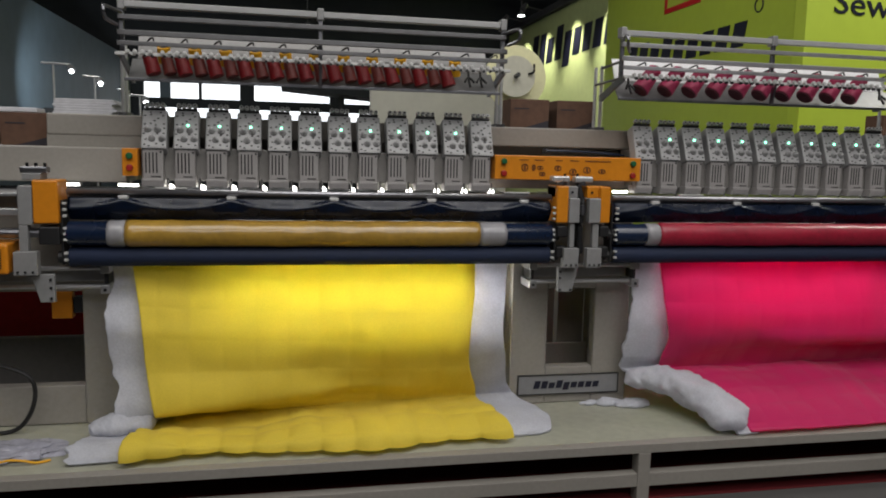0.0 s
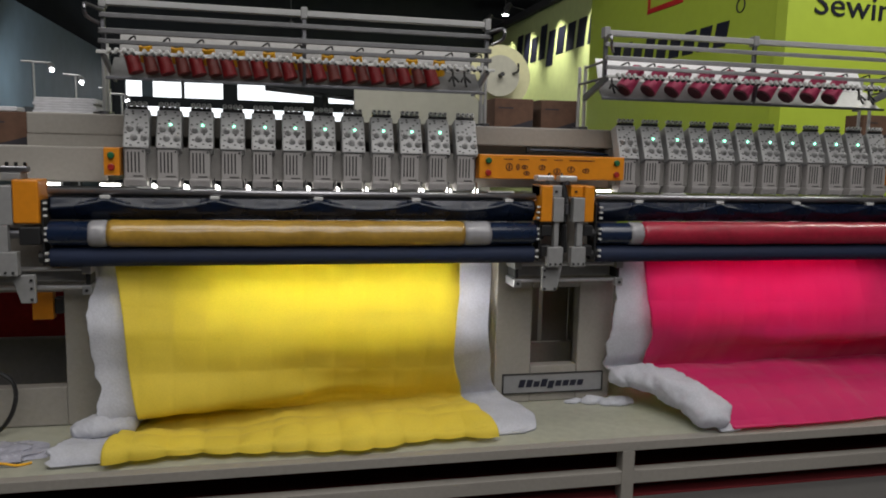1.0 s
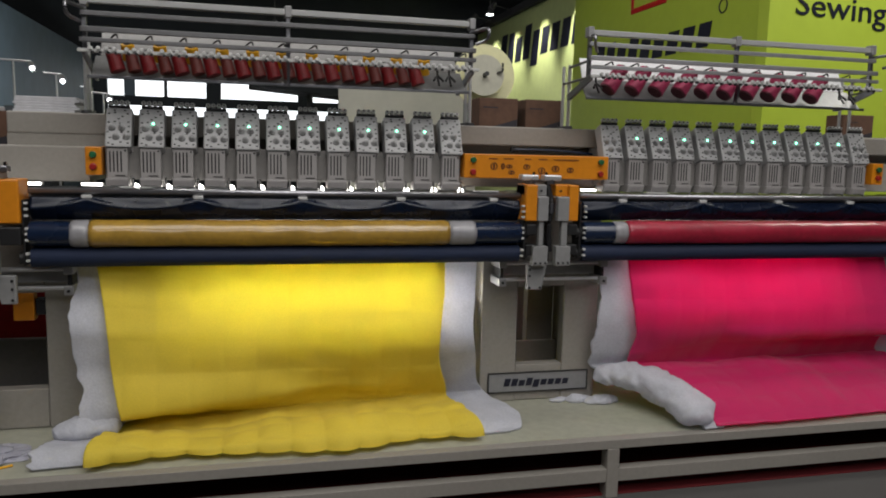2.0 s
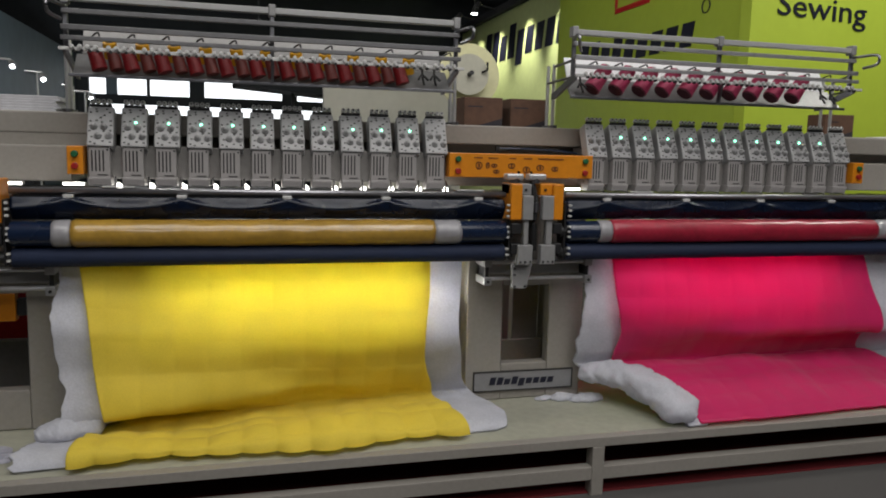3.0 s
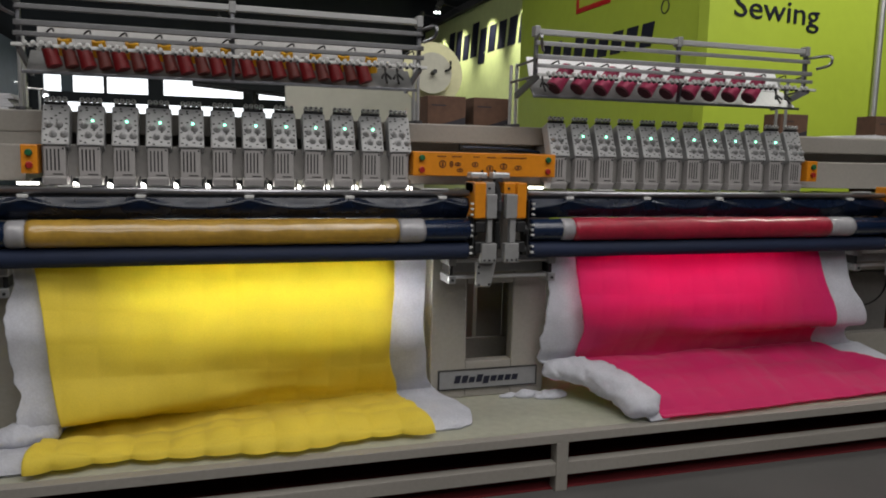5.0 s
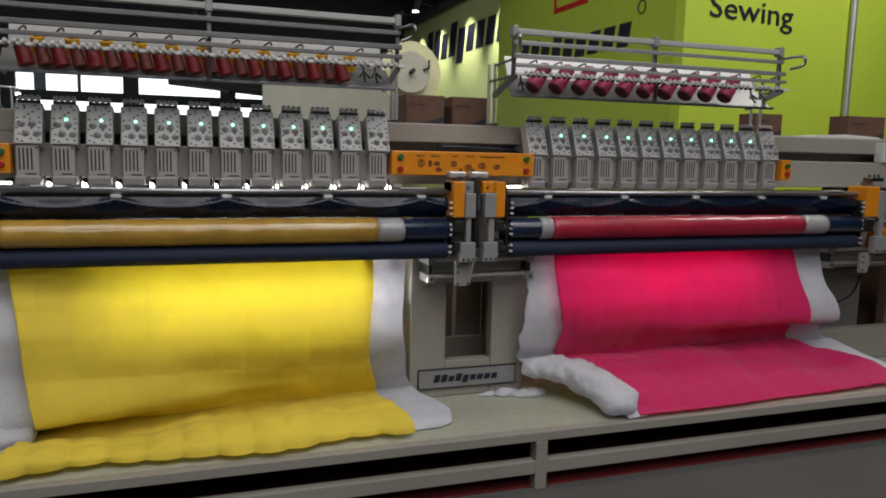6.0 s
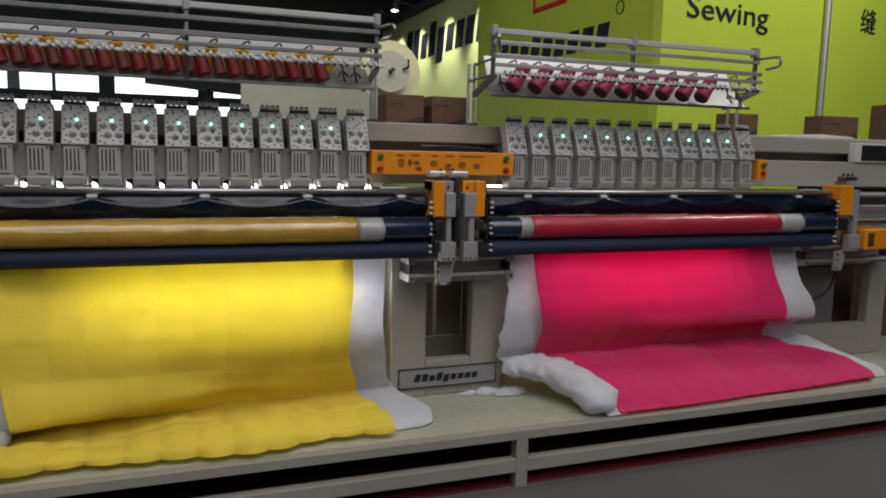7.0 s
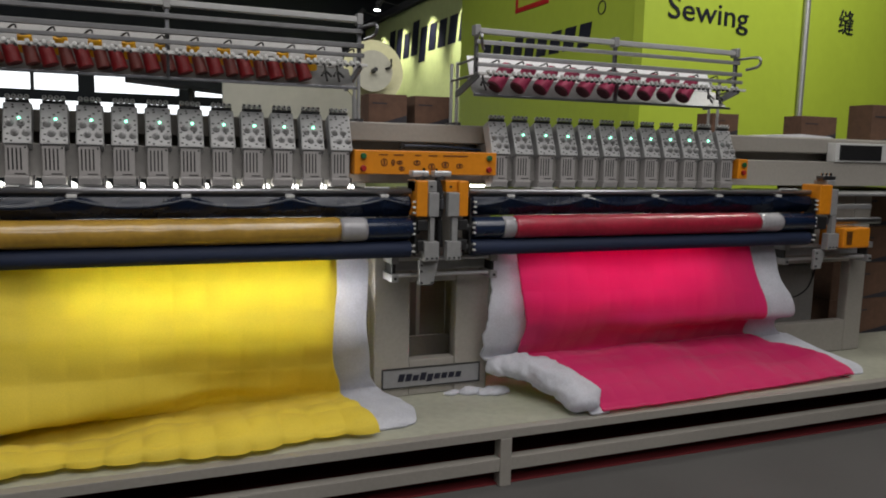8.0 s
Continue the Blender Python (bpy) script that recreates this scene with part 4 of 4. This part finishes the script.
def cloth(rows, nu, nv, thick, puff, cell, seed, rough_edge=0.0, ease=1.0, lump=0.006, hem=1.0, base=0.0, arch=None):
    """A soft sheet hung over rows of (left x, y, z, right x, y, z) from top to hem; arch lifts its middle near one row."""
    pts = np.zeros((nv + 1, nu + 1, 3))
    for j in range(nv + 1):
        r = spline(rows, j / nv)
        for i in range(nu + 1):
            u = i / nu
            e = 1 - (1 - u) ** ease
            edge = 0.0
            if rough_edge:
                k = rough_edge * ((1 - min(1, u * 8)) * (noise.noise(Vector((j * 0.045, seed, 0))) + 0.3 * noise.noise(Vector((j * 0.15, seed, 3)))) + (1 - min(1, (1 - u) * 8)) * (noise.noise(Vector((j * 0.045, seed, 9)))))
                edge = k
            up = arch[2] * math.sin(math.pi * u ** 0.7) * math.exp(-((j / nv - arch[0]) / arch[1]) ** 2) if arch else 0.0
            pts[j, i] = (r[0] + (r[3] - r[0]) * u + edge, r[1] + (r[4] - r[1]) * e, r[2] + (r[5] - r[2]) * e + up)
    du, dv = np.gradient(pts, axis=1), np.gradient(pts, axis=0)
    nrm = np.cross(du, dv)
    nrm /= np.linalg.norm(nrm, axis=2, keepdims=True) + 1e-9
    if nrm[nv // 4, nu // 2, 1] > 0:
        nrm = -nrm
    length = np.concatenate([[0], np.cumsum(np.linalg.norm(np.diff(pts[:, nu // 2], axis=0), axis=1))])
    out = np.zeros_like(pts)
    for j in range(nv + 1):
        for i in range(nu + 1):
            x, s = pts[j, i, 0], length[j]
            q = abs(math.sin(math.pi * x / cell)) ** 0.7 * abs(math.sin(math.pi * s / cell)) ** 0.7
            low = max(0.0, (j / nv - 0.58) / 0.42)
            q *= 1 + 2.4 * (hem - 0.9) * low
            w = lump * (1 + (hem - 1) * low) * noise.noise(Vector((x * 3.1, s * 2.2, seed))) * 2.2 + lump * 0.5 * noise.noise(Vector((x * 9, s * 7, seed))) + lump * 0.55 * noise.noise(Vector((x * 1.7 + s, s * 12, seed + 4)))
            out[j, i] = pts[j, i] + nrm[j, i] * (puff * q + w)
    out[:, :, 2] = np.maximum(out[:, :, 2], 0.2415 + base + thick)
    back = out - nrm * thick
    back[:, :, 2] = np.maximum(back[:, :, 2], 0.2415 + base)
    bm = bmesh.new()
    f = [[bm.verts.new(out[j, i]) for i in range(nu + 1)] for j in range(nv + 1)]
    g = [[bm.verts.new(back[j, i]) for i in range(nu + 1)] for j in range(nv + 1)]
    for j in range(nv):
        for i in range(nu):
            bm.faces.new((f[j][i], f[j + 1][i], f[j + 1][i + 1], f[j][i + 1]))
            bm.faces.new((g[j][i], g[j][i + 1], g[j + 1][i + 1], g[j + 1][i]))
    for j in range(nv):
        bm.faces.new((f[j][0], g[j][0], g[j + 1][0], f[j + 1][0]))
        bm.faces.new((f[j][nu], f[j + 1][nu], g[j + 1][nu], g[j][nu]))
    for i in range(nu):
        bm.faces.new((f[0][i], f[0][i + 1], g[0][i + 1], g[0][i]))
        bm.faces.new((f[nv][i], g[nv][i], g[nv][i + 1], f[nv][i + 1]))
    bmesh.ops.recalc_face_normals(bm, faces=bm.faces)
    return bm


YFACE = [(-0.585, 3.040, 0.96, 0.769, 3.040, 0.95), (-0.560, 3.005, 0.807, 0.752, 3.000, 0.764), (-0.534, 2.945, 0.666, 0.725, 2.935, 0.622),
         (-0.520, 2.930, 0.510, 0.740, 2.985, 0.477), (-0.487, 2.885, 0.350, 0.782, 3.050, 0.370), (-0.484, 2.985, 0.345, 0.797, 3.095, 0.318),
         (-0.490, 3.080, 0.285, 0.797, 3.075, 0.308), (-0.515, 2.970, 0.262, 0.806, 2.985, 0.312), (-0.545, 2.800, 0.302, 0.828, 2.860, 0.316),
         (-0.571, 2.705, 0.308, 0.852, 2.735, 0.296), (-0.573, 2.690, 0.250, 0.858, 2.712, 0.250)]
YBACK = [(-0.672, 3.075, 0.95, 0.908, 3.075, 0.95), (-0.664, 3.045, 0.803, 0.898, 3.045, 0.752), (-0.671, 2.985, 0.686, 0.880, 2.975, 0.60),
         (-0.640, 3.000, 0.510, 0.905, 3.040, 0.45), (-0.633, 2.960, 0.37, 0.950, 3.110, 0.35), (-0.65, 2.95, 0.31, 0.97, 3.14, 0.30),
         (-0.69, 2.97, 0.285, 1.02, 3.07, 0.285), (-0.715, 2.92, 0.272, 1.06, 2.99, 0.285), (-0.745, 2.82, 0.29, 1.07, 2.900, 0.282),
         (-0.753, 2.735, 0.285, 1.045, 2.81, 0.272), (-0.745, 2.705, 0.250, 0.989, 2.765, 0.246)]
PFACE = [(1.595, 3.040, 0.95, 2.944, 3.040, 0.94), (1.598, 2.990, 0.798, 2.960, 2.985, 0.773), (1.612, 2.975, 0.68, 2.985, 2.935, 0.640),
         (1.640, 3.000, 0.560, 2.990, 2.930, 0.545), (1.632, 3.040, 0.470, 2.985, 3.040, 0.505), (1.646, 3.070, 0.415, 3.021, 3.100, 0.419), (1.688, 3.020, 0.400, 3.080, 3.085, 0.412),
         (1.795, 2.850, 0.370, 3.243, 2.980, 0.360), (1.838, 2.700, 0.312, 3.400, 2.805, 0.290), (1.845, 2.636, 0.250, 3.411, 2.725, 0.250)]
PBACK = [(1.490, 3.075, 0.95, 3.141, 3.075, 0.94), (1.483, 3.045, 0.78, 3.155, 3.025, 0.77), (1.470, 3.03, 0.66, 3.205, 2.975, 0.640),
         (1.466, 3.045, 0.56, 3.240, 2.975, 0.53), (1.464, 3.07, 0.47, 3.205, 3.06, 0.487), (1.478, 3.11, 0.40, 3.30, 3.12, 0.395), (1.60, 3.03, 0.385, 3.367, 3.11, 0.378),
         (1.685, 2.850, 0.345, 3.453, 2.990, 0.325), (1.755, 2.700, 0.290, 3.592, 2.84, 0.262), (1.785, 2.645, 0.248, 3.520, 2.755, 0.246)]


def strips(back, face, tuck):
    """The two borders of batting that show beside the face cloth, each tucked a little under it."""
    left = [(b[0], b[1], b[2], f[0] + tuck, max(b[1], f[1] + 0.020), min(b[2], f[2] - 0.002)) for b, f in zip(back, face)]
    right = [(f[3] - tuck, max(b[4], f[4] + 0.020), min(b[5], f[5] - 0.002), b[3], b[4], b[5]) for b, f in zip(back, face)]
    return left, right


yq = thing("quilted_fabric", (0.1, 2.95, 0.24), "yellow quilted cotton over white batting, folded on the platform", "fabric", "quilted fabrics")
part("face_cloth", cloth(YFACE, 200, 240, 0.010, 0.0052, 0.1217, 2.0, ease=1.25, lump=0.015, hem=2.2, base=0.012, arch=(0.415, 0.075, 0.030)), YELLOW, yq, "yellow quilted cotton", True)
for n, rows in enumerate(strips(YBACK, YFACE, 0.035)):
    part("batting", cloth(rows, 44, 200, 0.012, 0.0, 0.1, 5.0 + n, 0.045 if n == 0 else 0.02, lump=0.007, hem=1.8), BATTING, yq, "fluffy white batting", True)
pq = thing("quilted_fabric", (2.4, 2.95, 0.24), "bright pink quilted cotton over white batting, folded on the platform", "fabric", "quilted fabrics")
part("face_cloth", cloth(PFACE, 200, 240, 0.010, 0.0034, 0.1217, 11.0, lump=0.012, base=0.012, hem=1.4), PINK, pq, "bright pink quilted cotton", True)
for n, rows in enumerate(strips(PBACK, PFACE, 0.035)):
    part("batting", cloth(rows, 44, 200, 0.012, 0.0, 0.1, 15.0 + n, 0.020, lump=0.003, hem=1.4), BATTING, pq, "fluffy white batting", True)


def fluff(points, radii, seed, nseg=28, wild=1.0):
    """A soft uneven roll of batting along points."""
    n = 60
    bm, rings = bmesh.new(), []
    for i in range(n + 1):
        t = i / n
        c = Vector(spline(points, t))
        d = Vector(spline(points, min(1, t + 0.02))) - Vector(spline(points, max(0, t - 0.02)))
        q = d.to_track_quat("Z", "Y")
        r0 = float(spline([(r,) for r in radii], t)[0]) * min(1.0, 8 * t + 0.25, 8 * (1 - t) + 0.25)
        ring = []
        for k in range(nseg):
            a = 2 * math.pi * k / nseg
            w = Vector((math.cos(a), math.sin(a), 0))
            o = q @ w * r0
            p = c + Vector((o.x, o.y, o.z * 0.6))
            p += (q @ w) * r0 * wild * (0.50 * noise.noise(p * 13 + Vector((seed, 0, 0))) + 0.28 * noise.noise(p * 34) + 0.14 * noise.noise(p * 80))
            p.z = max(p.z, 0.2415)
            ring.append(bm.verts.new(p))
        rings.append(ring)
    for p, q in zip(rings, rings[1:]):
        for k in range(nseg):
            bm.faces.new((p[k], p[(k + 1) % nseg], q[(k + 1) % nseg], q[k]))
    bm.faces.new(rings[0])
    bm.faces.new(rings[-1])
    bmesh.ops.recalc_face_normals(bm, faces=bm.faces)
    return bm


part("batting_roll", fluff([(1.475, 3.06, 0.350), (1.555, 3.05, 0.378), (1.640, 2.99, 0.378), (1.705, 2.88, 0.358), (1.755, 2.76, 0.322), (1.808, 2.655, 0.276)], [0.05, 0.072, 0.090, 0.096, 0.096, 0.085], 3.0, wild=0.45), BATTING, pq, "thick rolled batting edge", True)

part("batting_tuft", fluff([(-0.725, 2.93, 0.278), (-0.67, 2.95, 0.296), (-0.60, 2.96, 0.302), (-0.50, 2.99, 0.296)], [0.035, 0.062, 0.062, 0.05], 21.0, wild=0.42), BATTING, yq, "torn fluffy batting edge", True)

# torn scraps of batting by the machine leg
for x, y, rr, sd in ((1.33, 3.115, 0.020, 1.0), (1.425, 3.105, 0.030, 4.0), (1.52, 3.07, 0.038, 8.0)):
    solo("batting_scrap", fluff([(x - rr * 2.2, y + 0.005, 0.244), (x - rr * 0.7, y - 0.008, 0.247 + rr * 0.1), (x + rr * 0.8, y, 0.247 + rr * 0.15), (x + rr * 2.2, y + 0.01, 0.244)], [rr * 0.4, rr, rr * 0.9, rr * 0.5], sd, wild=0.6), BATTING, "torn white scrap of batting on the platform", "scrap", "batting scraps", smooth=True)

# ---- loose things ----
def carton(x0, x1, y0, y1, z0, z1, label):
    c = thing("carton", ((x0 + x1) / 2, (y0 + y1) / 2, z0), label, "box", "cartons")
    part("box_body", box(x0, x1, y0, y1, z0, z1, 0.003), CARTON, c)
    part("flap_seam", box(x0 + 0.003, x1 - 0.003, (y0 + y1) / 2 - 0.002, (y0 + y1) / 2 + 0.002, z1, z1 + 0.0015), CARTONDARK, c)
    w = x1 - x0
    part("print_band", prism([(x0 + w * 0.3, z0 + 0.002), (x1 - 0.002, z0 + 0.002), (x1 - 0.002, z0 + (z1 - z0) * 0.30), (x0 + w * 0.62, z0 + (z1 - z0) * 0.14)], "y", y0 - 0.0015, y0), CARTONDARK, c, "dark curved print")
    part("print_line", box(x0 + w * 0.1, x0 + w * 0.48, y0 - 0.0015, y0, z0 + (z1 - z0) * 0.66, z0 + (z1 - z0) * 0.70), CARTONDARK, c)
    return c


carton(1.030, 1.222, 3.50, 3.64, 1.474, 1.612, "small brown carton on the machine beam")
carton(1.262, 1.450, 3.50, 3.64, 1.474, 1.612, "small brown carton on the machine beam")
carton(-1.178, -0.975, 3.52, 3.70, 1.341, 1.478, "small brown carton on the machine beam")
carton(-1.395, -1.192, 3.52, 3.70, 1.341, 1.478, "small brown carton on the machine beam")
solo("folded_paper", box(-1.35, -1.04, 3.54, 3.66, 1.480, 1.500, 0.004), PAPER, "white folded paper lying on the cartons", "paper")
for i in range(6):
    solo("booklet", box(-0.945 + 0.006 * (i % 3), -0.715 + 0.009 * ((i * 2) % 3), 3.42, 3.60, 1.4745 + i * 0.0105, 1.4845 + i * 0.0105, 0.002), PAPER, "thin grey booklet in a stack on the beam", "booklet", "stack of booklets")
tb = thing("rear_table", (4.6, 3.95, 0.0), "cream rear table behind the machine", "table")
part("tabletop", box(3.15, 6.4, 3.68, 4.3, 1.455, 1.49, 0.004), CREAM, tb)
for x in (3.2, 6.3):
    for y in (3.72, 4.22):
        part("leg", box(x, x + 0.05, y, y + 0.05, 0.0, 1.455, 0.003), CREAM, tb)
carton(3.42, 3.63, 3.90, 4.05, 1.49, 1.63, "small brown carton on the rear table")
carton(4.28, 4.61, 4.00, 4.16, 1.49, 1.65, "brown carton on the rear table")
carton(4.95, 5.25, 4.00, 4.2, 1.49, 1.755, "tall brown carton on the rear table")
solo("loose_papers", prism([(3.70, 1.491), (4.30, 1.491), (4.26, 1.503), (4.0, 1.513), (3.75, 1.501)], "y", 3.74, 3.92), PAPER, "crumpled white papers on the rear table", "paper")
pn = thing("side_panel", (4.0, 3.29, 1.33), "dark screen panel in a white frame on the beam", "panel")
part("panel_frame", box(3.80, 4.24, 3.285, 3.349, 1.342, 1.452, 0.004), WHITEMETAL, pn)
part("dark_screen", box(3.83, 4.17, 3.281, 3.285, 1.352, 1.440), BLACK, pn)
for i in range(5):
    carton(4.05, 4.75, 3.45, 3.95, 0.0 + 0.235 * i, 0.234 + 0.235 * i, "large dark brown carton in a stack")
rl = thing("tape_reel", (1.16, 4.0, 1.60), "cream and grey round tape reel on an axle", "reel")
part("rear_flange", rod((1.215, 4.06, 1.765), (1.215, 4.05, 1.765), 0.172, seg=48), REELCREAM, rl, "cream flange")
part("front_flange", rod((1.195, 3.99, 1.765), (1.195, 3.98, 1.765), 0.108, seg=40), REELGREY, rl, "grey flange")
part("hub", rod((1.205, 4.05, 1.765), (1.205, 3.99, 1.765), 0.05, seg=24), REELCREAM, rl)
part("axle", rod((1.195, 3.98, 1.765), (1.195, 3.93, 1.77), 0.012, seg=12), BLACK, rl)
part("tap", tube([(1.265, 3.975, 1.78), (1.285, 3.95, 1.79), (1.285, 3.95, 1.83)], 0.006), BLACK, rl)
part("stand", rod((1.12, 4.07, 0.0), (1.12, 4.07, 1.775), 0.014, seg=12), ALU, rl)
solo("red_drape", prism([(3.86, 0.44), (3.88, 0.44), (3.88, 0.86), (3.85, 0.86)], "x", -1.9, -0.86), REDCLOTH, "dark red cloth hanging behind the machine leg", "cloth")
solo("rear_cabinet", box(-2.0, -0.86, 3.84, 3.94, 0.0, 0.44, 0.01), GREYPAINT, "grey cabinet behind the machine leg", "cabinet")
sb = thing("solenoid", (-0.84, 3.15, 0.66), "yellow and black valve on the machine leg", "valve")
part("body", box(-0.905, -0.830, 3.16, 3.21, 0.670, 0.779, 0.004), ORANGE, sb)
part("coil", box(-0.828, -0.792, 3.165, 3.21, 0.690, 0.755, 0.006), BLACK, sb)
solo("power_cable", tube([(-1.30, 3.10, 0.56), (-1.10, 3.09, 0.515), (-0.98, 3.08, 0.47), (-0.952, 3.08, 0.40), (-0.975, 3.07, 0.31), (-1.04, 3.07, 0.252), (-1.2, 3.06, 0.2485)], 0.0085), BLACK, "black rubber cable hanging onto the platform", "cable")
bg = thing("plastic_bag", (-0.92, 2.86, 0.24), "crumpled clear plastic bag tied with yellow string", "bag")
bm = bmesh.new()
bmesh.ops.create_icosphere(bm, subdivisions=4, radius=1.0)
for v in bm.verts:
    n = noise.noise(v.co * 2.3) * 0.35 + noise.noise(v.co * 6) * 0.16
    v.co = Vector((-0.965 + v.co.x * 0.16 * (1 + n), 2.87 + v.co.y * 0.10 * (1 + n), max(0.2405, 0.246 + v.co.z * 0.026 * (1 + n))))
part("bag_body", bm, PLASTICBAG, bg)
part("string", tube([(-1.02, 2.745, 0.246), (-0.95, 2.75, 0.262), (-0.90, 2.752, 0.258), (-0.86, 2.76, 0.246), (-0.82, 2.78, 0.2455)], 0.0045), YELLOWPLASTIC, bg, "yellow string")
